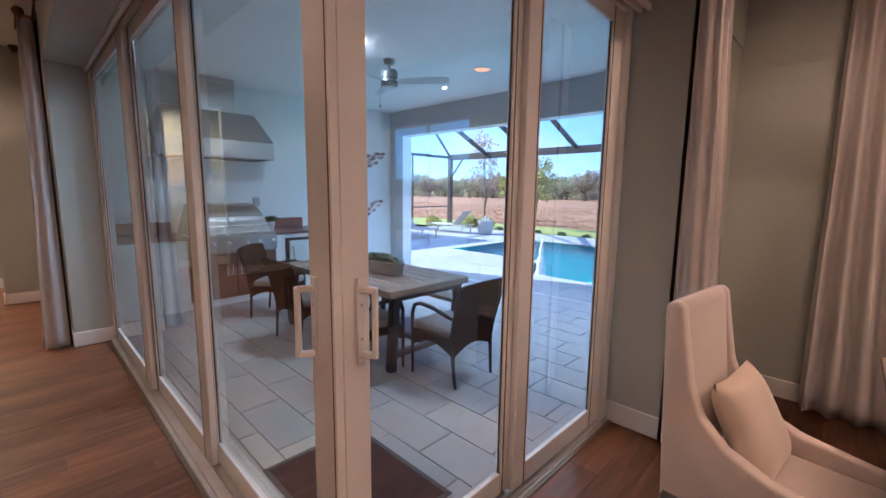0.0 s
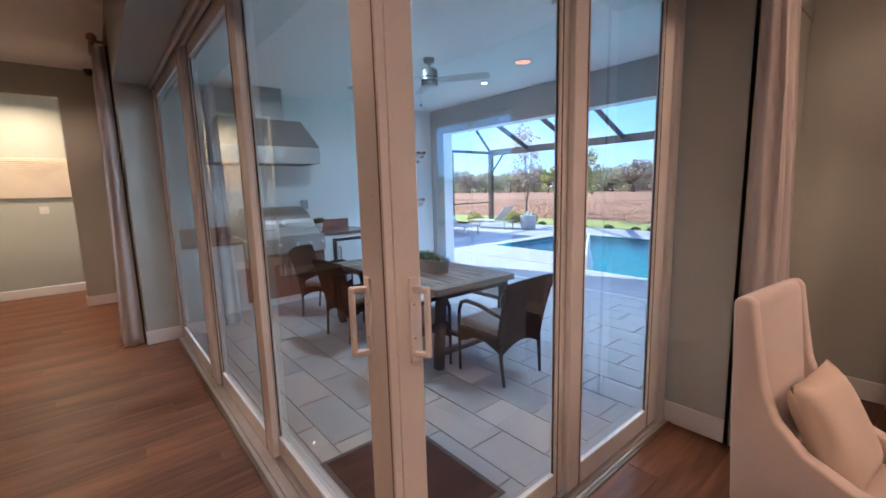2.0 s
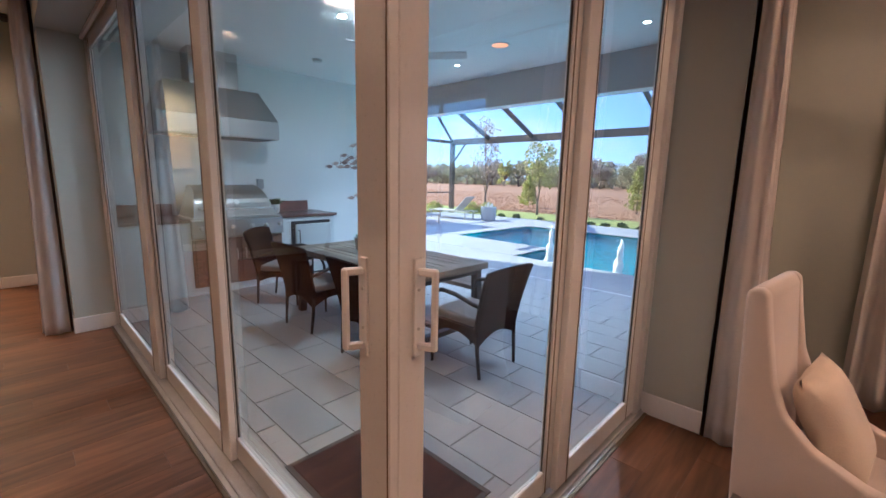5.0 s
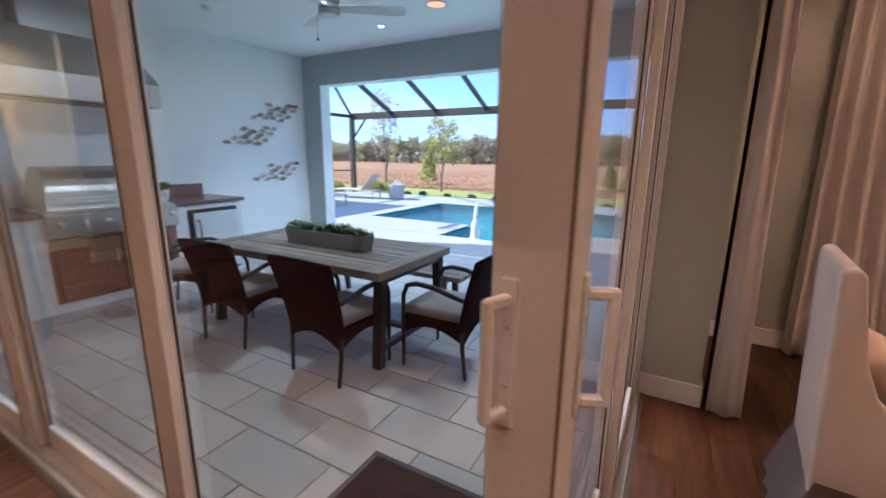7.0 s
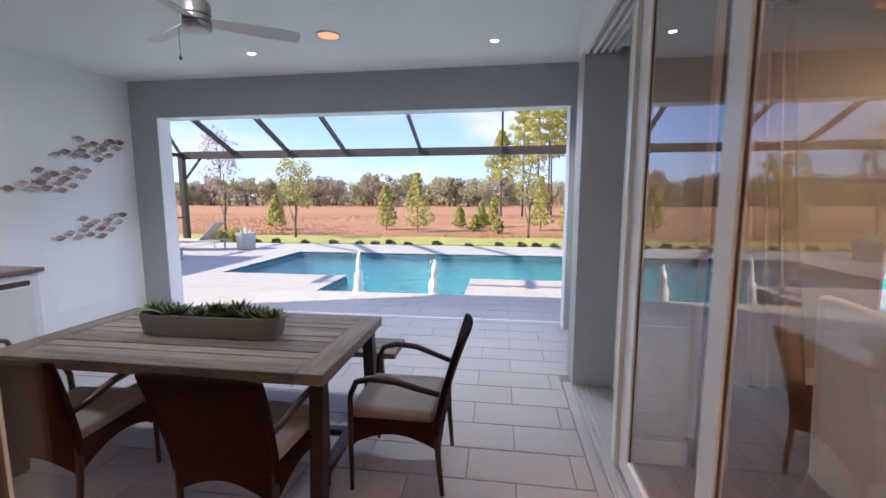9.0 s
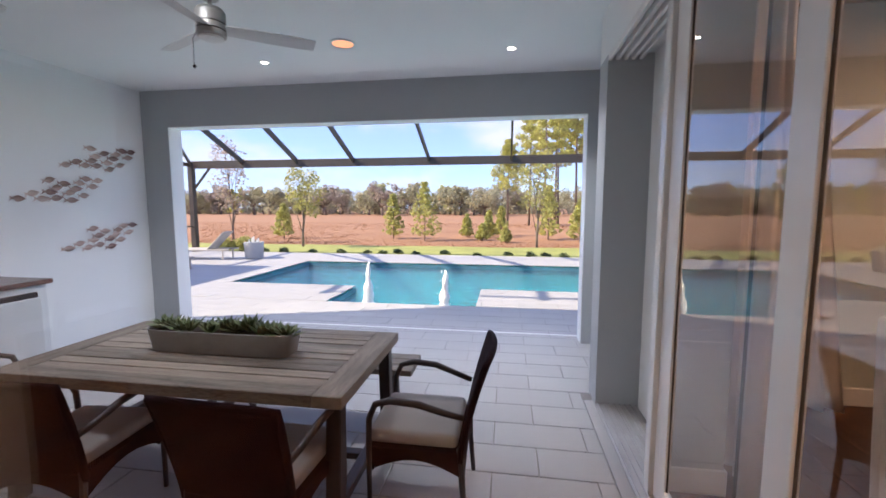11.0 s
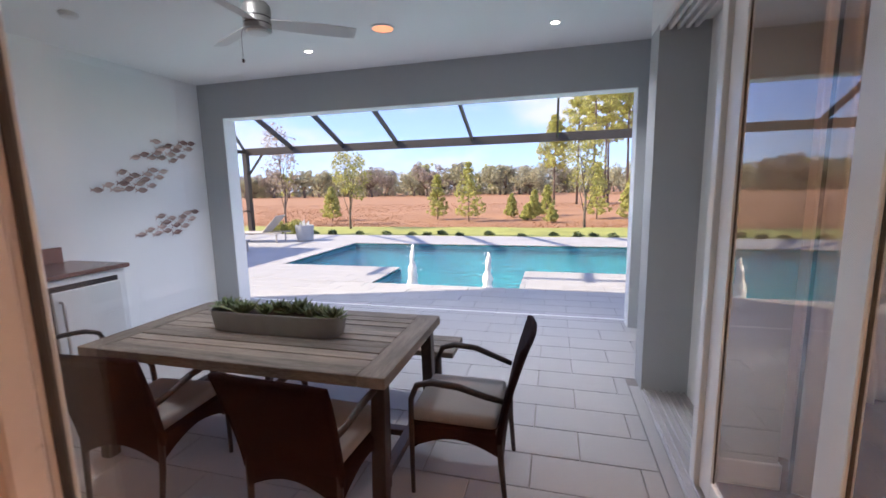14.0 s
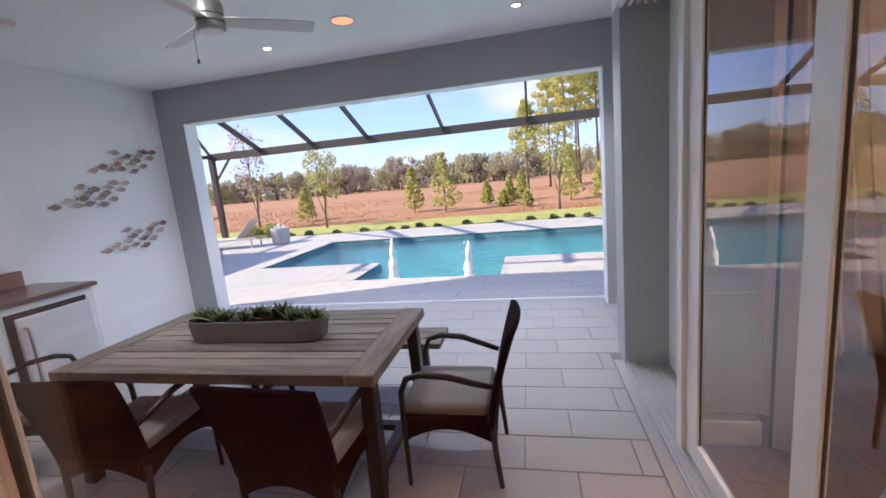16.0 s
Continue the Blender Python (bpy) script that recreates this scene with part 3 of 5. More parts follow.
# screen cage over the pool
CY, CZ, CX0, CX1 = 13.3, 3.12, -12.1, 9.0
SL = 0.43
cage = thing("pool_cage", "dark bronze aluminium screen enclosure frame over the pool", "pool cage", kind="structure")
part("eave_beam", box((CX0, CY - 0.05, CZ - 0.13), (CX1, CY + 0.05, CZ + 0.13), 0.006), M_CAGE, cage)
part("side_beam", box((CX0 - 0.05, 8.9, CZ - 0.06), (CX0 + 0.05, CY, CZ + 0.06), 0.006), M_CAGE, cage)
for x in (-10.04, -8.0, -5.97, -3.38, -0.72, 2.0, 4.6, 7.2):
    part("rafter", bar((x, CY, CZ + 0.05), (x, CY - 4.2, CZ + 0.05 + 4.2 * SL), 0.06, 0.17, up=(0, 1, 0)), M_CAGE, cage)
ZT = CZ + 0.05 + 4.2 * SL
part("ridge_beam", box((CX0 + 2.0, CY - 4.3, ZT - 0.05), (CX1, CY - 4.2, ZT + 0.05)), M_CAGE, cage)
for x in (-10.04, -8.0, -5.97, -3.38, -0.72, 2.0, 4.6, 7.2):
    part("roof_bar", box((x - 0.03, 5.1, ZT - 0.06), (x + 0.03, CY - 4.3, ZT + 0.06)), M_CAGE, cage)
part("purlin", bar((CX0 + 1.0, CY - 2.1, CZ + 0.05 + 2.1 * SL), (CX1, CY - 2.1, CZ + 0.05 + 2.1 * SL), 0.04, 0.04), M_CAGE, cage)
for y in (5.3, 6.3):
    part("purlin", box((CX0 + 2.0, y - 0.04, ZT - 0.05), (CX1, y + 0.04, ZT + 0.05)), M_CAGE, cage)
part("post", box((CX0 - 0.09, CY - 0.09, -0.2), (CX0 + 0.09, CY + 0.09, CZ), 0.006), M_CAGE, cage)
part("post", box((CX1 - 0.09, CY - 0.09, -0.2), (CX1 + 0.09, CY + 0.09, CZ), 0.006), M_CAGE, cage)
part("brace", bar((CX0, CY, CZ - 0.95), (CX0 + 0.75, CY, CZ - 0.1), 0.06), M_CAGE, cage)
part("hip_rafter", bar((CX0, CY, CZ), (-10.04, CY - 4.2, ZT), 0.05, 0.12), M_CAGE, cage)
part("rail", bar((CX0, CY, 0.92), (CX0, 8.9, 0.92), 0.05), M_CAGE, cage)
for y in (9.0, 11.0):
    part("side_post", box((CX0 - 0.03, y - 0.03, 0), (CX0 + 0.03, y + 0.03, CZ)), M_CAGE, cage)

# ground
ground = bmesh.new()
N = 70
R = 420
vs = {}
for i in range(N + 1):
    for j in range(N + 1):
        u, v = i / N * 2 - 1, j / N
        x, y = R * u * abs(u), 13.3 + R * v * v
        z = -0.28 + 0.10 * noise.noise(Vector((x * 0.05, y * 0.05, 0))) * min(1, (y - 13) / 8)
        vs[i, j] = ground.verts.new((x, y, z))
for i in range(N):
    for j in range(N):
        ground.faces.new((vs[i, j], vs[i + 1, j], vs[i + 1, j + 1], vs[i, j + 1]))
for x0, x1 in ((-R, DX0), (DX1, R)):
    ground.faces.new([ground.verts.new(c) for c in ((x0, -R, -0.28), (x1, -R, -0.28), (x1, 13.3, -0.28), (x0, 13.3, -0.28))])
ground.faces.new([ground.verts.new(c) for c in ((DX0, -R, -0.28), (DX1, -R, -0.28), (DX1, -6, -0.28), (DX0, -6, -0.28))])
bmesh.ops.recalc_face_normals(ground, faces=ground.faces[:])
for f in ground.faces:
    if f.normal.z < 0:
        f.normal_flip()
structure("ground", ground, M_FIELD, "wide field of rust-brown dry grass", "field")
structure("deck_base", boxes(((DX0, BY0 - W - 0.02, -0.45), (BX0 - W, PY0 - W - 0.001, -0.008)), ((BX1 + W, BY0 - W - 0.02, -0.45), (DX1, PY0 - W - 0.001, -0.008)),
                             ((DX0, 0.0, -0.45), (DX1, BY0 - W - 0.001, -0.008)),
                             ((DX0, PY0 - W, -0.45), (PX0 - W - 0.001, DY1, -0.008)), ((PX1 + W + 0.001, PY0 - W, -0.45), (DX1, DY1, -0.008)),
                             ((PX0 - W, PY1 + W + 0.001, -0.45), (PX1 + W, DY1, -0.008))), M_GROUT, "paver joints of the pool deck", "pavement")
lawn = bmesh.new()
n = 60
for i in range(n):
    x0, x1 = -40 + i * 1.4, -40 + (i + 1) * 1.4
    e0, e1 = [17.6 + 0.35 * noise.noise(Vector((x * 0.4, 0, 0))) for x in (x0, x1)]
    lawn.faces.new([lawn.verts.new(c) for c in ((x0, DY1, -0.08), (x1, DY1, -0.08), (x1, e1, -0.10), (x0, e0, -0.10))])
structure("lawn", lawn, M_GRASS, "strip of mown green lawn along the deck", "lawn")

# ---- patio table ----
TX0, TX1, TY0, TY1, TZ = -3.56, -1.555, 1.455, 2.465, 0.745
table = thing("dining_table", "weathered grey-brown teak patio table with planked top and black legs", "table")
bw = 0.15
for a, b in ((TX0, TX0 + bw), (TX1 - bw, TX1)):
    part("end_board", box((a, TY0, TZ - 0.062), (b, TY1, TZ), 0.004), M_TEAK_END, table)
part("side_rail", box((TX0 + bw + 0.002, TY0, TZ - 0.062), (TX1 - bw - 0.002, TY0 + 0.11, TZ), 0.004), M_TEAK, table)
part("side_rail", box((TX0 + bw + 0.002, TY1 - 0.11, TZ - 0.062), (TX1 - bw - 0.002, TY1, TZ), 0.004), M_TEAK, table)
ns = 9
inner = TY1 - TY0 - 0.22
for i in range(ns):
    y0 = TY0 + 0.11 + inner * i / ns
    part("slat", box((TX0 + bw + 0.002, y0 + 0.004, TZ - 0.030 + 0.002 * (i % 2)), (TX1 - bw - 0.002, y0 + inner / ns - 0.004, TZ - 0.003 + 0.002 * ((i * 7) % 3 - 1)), 0.003), M_TEAK, table)
part("underframe", box((TX0 + 0.2, TY0 + 0.16, TZ - 0.075), (TX1 - 0.2, TY1 - 0.16, TZ - 0.06)), M_DARKMETAL, table)
part("apron", boxes(((TX0 + 0.2, TY0 + 0.12, TZ - 0.10), (TX1 - 0.2, TY0 + 0.15, TZ - 0.063)), ((TX0 + 0.2, TY1 - 0.15, TZ - 0.10), (TX1 - 0.2, TY1 - 0.12, TZ - 0.063))), M_DARKMETAL, table)
for x in (TX0 + 0.07, TX1 - 0.07):
    part("top_bar", box((x - 0.03, TY0 + 0.08, TZ - 0.11), (x + 0.03, TY1 - 0.08, TZ - 0.063), 0.004), M_DARKMETAL, table)
    part("foot_bar", box((x - 0.03, TY0 + 0.1, 0.12), (x + 0.03, TY1 - 0.1, 0.17), 0.004), M_DARKMETAL, table)
    for y0, y1 in ((TY0 + 0.055, TY0 + 0.10), (TY1 - 0.055, TY1 - 0.10)):
        part("leg", bar((x, y0, 0.0), (x, y1, TZ - 0.063), 0.075, 0.075, 0.005, up=(0, 1, 0)), M_DARKMETAL, table)
part("stretcher", box((TX0 + 0.1, (TY0 + TY1) / 2 - 0.03, 0.13), (TX1 - 0.1, (TY0 + TY1) / 2 + 0.03, 0.17), 0.004), M_DARKMETAL, table)

bench = thing("bench", "weathered teak bench with black legs behind the table", "bench")
for i in range(3):
    part("slat", box((-3.31, 2.53 + i * 0.115, 0.40), (-1.48, 2.64 + i * 0.115, 0.445), 0.005), M_TEAK, bench)
for x in (-3.11, -1.68):
    part("crossbar", box((x - 0.03, 2.55, 0.36), (x + 0.03, 2.85, 0.40), 0.004), M_DARKMETAL, bench)
    for y0, y1 in ((2.55, 2.59), (2.85, 2.81)):
        part("leg", bar((x, y0, 0), (x, y1, 0.37), 0.05, 0.05, 0.004, up=(0, 1, 0)), M_DARKMETAL, bench)


# ---- wicker armchairs ----
def wicker_chair(label):
    """An armchair that faces +y; its back legs at y = 0, its seat 0.45 m up."""
    c = thing("patio_armchair", label, "chair", group="wicker chairs round the table")
    sw, d = 0.245, 0.50
    for sx in (-1, 1):
        part("back_leg", tube([(sx * (sw - 0.012), 0.0, 0), (sx * sw, 0.02, 0.22), (sx * sw, 0.03, 0.42)], [0.013, 0.016, 0.02], 8), M_DARKMETAL, c)
        part("front_leg", tube([(sx * (sw + 0.01), d, 0), (sx * (sw + 0.012), d, 0.40), (sx * (sw + 0.015), d - 0.005, 0.55), (sx * (sw + 0.02), d - 0.04, 0.63), (sx * (sw + 0.022), d - 0.12, 0.655),
                                (sx * (sw + 0.02), d - 0.26, 0.645), (sx * (sw + 0.005), d - 0.40, 0.60), (sx * (sw - 0.01), d - 0.485, 0.575)],
                               [0.012, 0.016, 0.016, 0.017, 0.019, 0.019, 0.017, 0.015], 8), M_DARKMETAL, c, "front leg bent round into the armrest", smooth=True)
    # woven seat box with an arched lower edge
    for sx in (-1, 1):
        out = [(0.02, 0.40), (d, 0.40)] + [(d - i / 8 * (d - 0.02), 0.27 + 0.075 * math.sin(math.pi * i / 8)) for i in range(9)]
        part("side_apron", extrude(out, 0, sx * sw - 0.012, sx * sw + 0.012), M_WICKER, c)
    for y in (0.02, d - 0.01):
        out = [(-sw, 0.40), (sw, 0.40)] + [(sw - i / 10 * 2 * sw, 0.265 + 0.08 * math.sin(math.pi * i / 10)) for i in range(11)]
        part("apron", extrude(out, 1, y - 0.012, y + 0.012), M_WICKER, c)
    part("seat", box((-sw, 0.02, 0.375), (sw, d, 0.40), 0.006), M_WICKER, c)
    cu = box((-sw + 0.015, 0.045, 0.40), (sw - 0.015, d + 0.015, 0.475), 0.028, 3)
    bmesh.ops.subdivide_edges(cu, edges=cu.edges[:], cuts=2, use_grid_fill=True)
    for v in cu.verts:
        if v.co.z > 0.45:
            v.co.z += 0.018 * max(0, 1 - (v.co.x / 0.22) ** 2) * max(0, 1 - ((v.co.y - 0.28) / 0.24) ** 2)
    part("cushion", cu, M_CUSHION, c, "grey-beige seat cushion", smooth=True)
    # tilted, gently curved back
    bk = bmesh.new()
    nx, nz = 10, 10
    for side in (0, 1):
        grid = {}
        for i in range(nx + 1):
            for j in range(nz + 1):
                u, w = i / nx * 2 - 1, j / nz
                half = sw + 0.012 + 0.028 * w
                z = 0.36 + w * 0.52 - 0.018 * w * u * u
                y = 0.03 - 0.155 * w ** 1.25 + 0.035 * (u * u) * w + (-0.014 if side else 0.014)
                grid[i, j] = bk.verts.new((half * u, y, z))
        for i in range(nx):
            for j in range(nz):
                q = (grid[i, j], grid[i + 1, j], grid[i + 1, j + 1], grid[i, j + 1])
                bk.faces.new(q if side else q[::-1])
        if side == 0:
            g0 = grid
    ring = [(i, 0) for i in range(nx)] + [(nx, j) for j in range(nz)] + [(i, nz) for i in range(nx, 0, -1)] + [(0, j) for j in range(nz, 0, -1)]
    for a, b in zip(ring, ring[1:] + ring[:1]):
        bk.faces.new((g0[a], g0[b], grid[b], grid[a]))
    bmesh.ops.recalc_face_normals(bk, faces=bk.faces[:])
    part("backrest", bk, M_WICKER, c, "woven dark wicker backrest", smooth=True)
    rim = []
    for k in range(9):
        w = k / 8
        rim.append((-(sw + 0.012 + 0.028 * w), 0.03 - 0.155 * w ** 1.25 + 0.035 * w, 0.36 + w * 0.50))
    top = [(-(sw + 0.04) * (1 - 2 * k / 8), 0.03 - 0.155 + 0.035 * (1 - 2 * k / 8) ** 2, 0.88 - 0.018 * (1 - 2 * k / 8) ** 2) for k in range(9)]
    other = [(-x, y, z) for x, y, z in rim[::-1]]
    part("back_rim", tube(rim + top[1:-1] + other, 0.017, 8), M_WICKER, c, smooth=True)
    return c


ch = wicker_chair("dark brown wicker armchair with grey-beige cushion, at the table")
ch.matrix_basis = pose(-1.92, 1.175, 0, 0, 0, -3)
copy_thing(ch, pose(-2.975, 1.20, 0, 0, 0, 4))
tagged(copy_thing(ch, pose(-0.998, 1.908, 0, 0, 0, 90)), "dark brown wicker armchair with grey-beige cushion, at the table end")
tagged(copy_thing(ch, pose(-4.23, 1.42, 0, 0, 0, -50)), "dark brown wicker armchair with grey-beige cushion, beside the outdoor kitchen")

# planter on the table
pl = thing("table_planter", "long grey galvanised planter filled with green succulents, on the table", "planter", pose(-2.52, 1.965, TZ + 0.001))
out = []
for k in range(28):
    a = 2 * math.pi * k / 28
    out.append((0.48 * math.copysign(abs(math.cos(a)) ** 0.28, math.cos(a)), 0.105 * math.copysign(abs(math.sin(a)) ** 0.5, math.sin(a))))
trough = bmesh.new()
loops = []
for s, z in ((0.94, 0.0), (0.95, 0.004), (1.0, 0.125), (1.012, 0.130), (1.0, 0.135), (0.975, 0.130), (0.96, 0.10)):
    loops.append([trough.verts.new((x * s, y * s, z)) for x, y in out])
for a, b in zip(loops, loops[1:]):
    for k in range(28):
        trough.faces.new((a[k], a[(k + 1) % 28], b[(k + 1) % 28], b[k]))
trough.faces.new(loops[0][::-1])
part("trough", trough, M_ZINC, pl, smooth=True)
so = bmesh.new()
so.faces.new([so.verts.new((x * 0.965, y * 0.965, 0.108)) for x, y in out])
part("soil", so, M_SOIL, pl)
rnd = random.Random(5)


def rosette(x, y, z, size, n, spread, seed):
    bm = bmesh.new()
    r = random.Random(seed)
    for k in range(n):
        a = k * 2.399 + r.uniform(-.2, .2)
        s = (k + 1) / n
        tilt = spread * s + 0.15
        L = size * (0.6 + 0.5 * s) * r.uniform(0.85, 1.15)
        w = L * 0.16
        d = Vector((math.cos(a) * math.sin(tilt), math.sin(a) * math.sin(tilt), math.cos(tilt)))
        side = Vector((-math.sin(a), math.cos(a), 0))
        nrm = d.cross(side)
        o = Vector((x, y, z))
        p = [o - side * w * 0.6, o + side * w * 0.6, o + d * L * 0.5 + side * w - nrm * 0.003, o + d * L, o + d * L * 0.5 - side * w - nrm * 0.003]
        q = bm.verts.new(o + d * L * 0.45 + nrm * w * 0.5)
        vv = [bm.verts.new(c) for c in p]
        for i in range(5):
            bm.faces.new((vv[i], vv[(i + 1) % 5], q))
    return bm


for i in range(13):
    x = -0.42 + 0.84 * i / 12 + rnd.uniform(-.015, .015)
    part("succulent", rosette(x, rnd.uniform(-.04, .04), 0.105, rnd.uniform(0.085, 0.125), rnd.choice((22, 28, 34)), rnd.uniform(0.7, 1.15), i), M_SUCC, pl)

# ---- outdoor kitchen ----
CXF, CY1, CZT = -4.88, 2.855, 0.975
structure("kitchen_base", boxes(((WL, 0.08, 0.0), (CXF - 0.03, CY1 - 0.04, CZT - 0.045)), bevel=0.004), M_CABINET, "white stucco base of the outdoor kitchen", "kitchen base")
ct = thing("countertop", "polished brown granite countertop of the outdoor kitchen", "countertop")
part("slab", boxes(((WL, 0.08, CZT - 0.04), (CXF, 0.80, CZT)), ((WL, 1.95, CZT - 0.04), (CXF, CY1, CZT)), ((WL, 0.80, CZT - 0.04), (WL + 0.1, 1.95, CZT)), bevel=0.006), M_GRANITE, ct)
part("backsplash", box((WL, 2.10, CZT), (WL + 0.035, 2.76, CZT + 0.155), 0.003), M_SPLASH, ct, "red-brown granite upstand")
part("backsplash", box((WL, 0.08, CZT), (WL + 0.035, 0.79, CZT + 0.155), 0.003), M_SPLASH, ct, "red-brown granite upstand")
gx = CXF + 0.02
grill = thing("gas_grill", "built-in stainless steel gas grill with a closed domed lid", "grill")
part("body", box((WL + 0.12, 0.81, 0.72), (gx - 0.02, 1.94, CZT + 0.01), 0.006), M_STEEL, grill)
part("control_panel", extrude([(gx - 0.05, CZT + 0.01), (gx + 0.02, CZT - 0.02), (gx + 0.03, 0.74), (gx - 0.05, 0.72)], 1, 0.80, 1.95, 0.004), M_STEEL, grill)
for i in range(6):
    y = 0.92 + i * 0.19 + (0.03 if i > 2 else -0.02)
    kb = lathe([(0.03, 0), (0.03, 0.012), (0.022, 0.016), (0.022, 0.035), (0.018, 0.04)], 16)
    part("knob", kb, M_KNOB, grill, "round satin control knob", m=pose(gx + 0.022, y, 0.86, 0, 84, 0))
lid = [(WL + 0.14, CZT + 0.012), (WL + 0.15, CZT + 0.40)] + [(WL + 0.17 + 0.47 * math.sin(a), CZT + 0.15 + 0.27 * math.cos(a)) for a in (0.15, 0.4, 0.7, 1.0, 1.25, 1.45)] + [(gx - 0.05, CZT + 0.012)]
lm = extrude(lid, 1, 0.84, 1.91, 0.006)
for v in lm.verts:
    v.co.y += (1.375 - v.co.y) * 0.20 * (v.co.z - CZT) / 0.42
lp = part("lid", lm, M_STEEL, grill)
hb = tube([(gx - 0.075, 0.92, CZT + 0.13), (gx - 0.035, 0.92, CZT + 0.12), (gx - 0.03, 0.95, CZT + 0.12), (gx - 0.03, 1.80, CZT + 0.12), (gx - 0.035, 1.83, CZT + 0.12), (gx - 0.075, 1.83, CZT + 0.13)], 0.014, 8)
part("handle", hb, M_KNOB, lp, smooth=True)
part("gauge", lathe([(0.035, 0), (0.035, 0.01), (0.03, 0.014)], 20), M_KNOB, lp, m=pose(gx - 0.085, 1.375, CZT + 0.2, 0, 60, 0))
gc = thing("grill_cabinet", "pair of brown cabinet doors below the grill", "cabinet")
part("frame", box((CXF - 0.03, 0.80, 0.10), (CXF - 0.015, 1.95, 0.715), 0.003), M_GRANITE, gc)
for y0, y1, hy in ((0.83, 1.365, 1.32), (1.385, 1.92, 1.43)):
    dr = part("door", box((CXF - 0.015, y0, 0.13), (CXF, y1, 0.69), 0.006), M_GRANITE, gc)
    part("handle", tube([(CXF, hy, 0.56), (CXF + 0.03, hy, 0.555), (CXF + 0.03, hy, 0.43), (CXF, hy, 0.425)], 0.006, 8), M_KNOB, dr)
fr = thing("fridge", "white under-counter fridge with a dark frame and long steel handle", "fridge")
part("body", box((CXF - 0.029, 2.10, 0.06), (CXF - 0.012, 2.73, 0.875), 0.004), M_DARKMETAL, fr)
fd = part("door", box((CXF - 0.012, 2.15, 0.09), (CXF + 0.012, 2.735, 0.83), 0.008), M_FRIDGE, fr)
part("handle", tube([(CXF + 0.012, 2.20, 0.74), (CXF + 0.05, 2.20, 0.735), (CXF + 0.055, 2.20, 0.70), (CXF + 0.055, 2.20, 0.30), (CXF + 0.05, 2.20, 0.265), (CXF + 0.012, 2.20, 0.26)], 0.012, 8), M_STEEL, fd, smooth=True)
# hood
HY0, HY1, HXF = 0.58, 2.055, -5.06
hood = thing("range_hood", "tapered stainless steel range hood with a square chimney, above the grill", "range hood")
part("lip", box((WL, HY0, 2.03), (HXF, HY1, 2.27), 0.004), M_STEEL, hood)
tp = bmesh.new()
lo = [tp.verts.new(c) for c in ((WL, HY0, 2.272), (HXF, HY0, 2.272), (HXF, HY1, 2.272), (WL, HY1, 2.272))]
hi = [tp.verts.new(c) for c in ((WL, HY0 + 0.02, 2.68), (WL + 0.34, HY0 + 0.16, 2.68), (WL + 0.34, HY1 - 0.16, 2.68), (WL, HY1 - 0.02, 2.68))]
hi[0].co.y, hi[3].co.y = HY0 + 0.16, HY1 - 0.16
tp.faces.new(lo[::-1])
tp.faces.new(hi)
for i in range(4):
    tp.faces.new((lo[i], lo[(i + 1) % 4], hi[(i + 1) % 4], hi[i]))
part("canopy", tp, M_STEEL, hood)
part("chimney", box((WL, 1.04, 2.682), (WL + 0.32, 1.64, CEIL), 0.003), M_STEEL, hood)
part("filter", box((WL + 0.08, HY0 + 0.08, 2.02), (HXF - 0.08, HY1 - 0.08, 2.029)), M_DARKMETAL, hood)

# ---- patio ceiling and wall things ----
fan = thing("ceiling_fan", "brushed nickel ceiling fan with three blades, hanging from the patio ceiling", "ceiling fan", pose(-2.93, 2.54, CEIL + 0.085))
part("canopy", lathe([(0.045, -0.145), (0.06, -0.135), (0.07, -0.086)], 20), M_FANW, fan, smooth=False)
part("downrod", tube([(0, 0, -0.145), (0, 0, -0.19)], 0.014, 10), M_FANW, fan)
part("motor", lathe([(0.03, -0.19), (0.085, -0.205), (0.10, -0.23), (0.10, -0.30), (0.094, -0.303), (0.094, -0.309), (0.10, -0.312), (0.10, -0.345), (0.094, -0.348), (0.094, -0.354), (0.10, -0.357), (0.10, -0.39), (0.085, -0.40)], 28), M_FANW, fan)
for z in (-0.306, -0.351):
    part("motor_ring", lathe([(0.097, z - 0.004), (0.098, z), (0.097, z + 0.004)], 28, False), M_DARKMETAL, fan)
part("light_lens", lathe([(0.082, -0.40), (0.075, -0.412), (0.03, -0.42)], 24), M_PLASTIC, fan)
for k, a in enumerate((36, 153, 272)):
    bl = bmesh.new()
    nn = 10
    rows = []
    for i in range(nn + 1):
        r = 0.09 + 0.63 * i / nn
        hw = 0.052 + 0.014 * math.sin(math.pi * min(1, i / nn * 0.8))
        hw = hw if i < nn else hw * 0.94
        rows.append([bl.verts.new((r, s * hw, -0.335 - s * hw * 0.26 + dz)) for s, dz in ((-1, 0.004), (1, 0.004), (1, -0.004), (-1, -0.004))])
    for p, q in zip(rows, rows[1:]):
        for i in range(4):
            bl.faces.new((p[i], p[(i + 1) % 4], q[(i + 1) % 4], q[i]))
    bl.faces.new(rows[0][::-1])
    bl.faces.new(rows[-1])
    bmesh.ops.recalc_face_normals(bl, faces=bl.faces[:])
    part("blade", bl, M_BLADE, fan, m=pose(0, 0, 0, 0, 0, a))
pc = part("pull_chain", tube([(-0.09, -0.05, -0.39), (-0.10, -0.06, -0.42), (-0.10, -0.06, -0.60)], 0.0018, 6), M_DARKMETAL, fan)
part("pull_knob", lathe([(0.004, -0.625), (0.011, -0.615), (0.011, -0.605), (0.003, -0.595)], 10), M_DARKMETAL, pc, m=pose(-0.10, -0.06, 0))


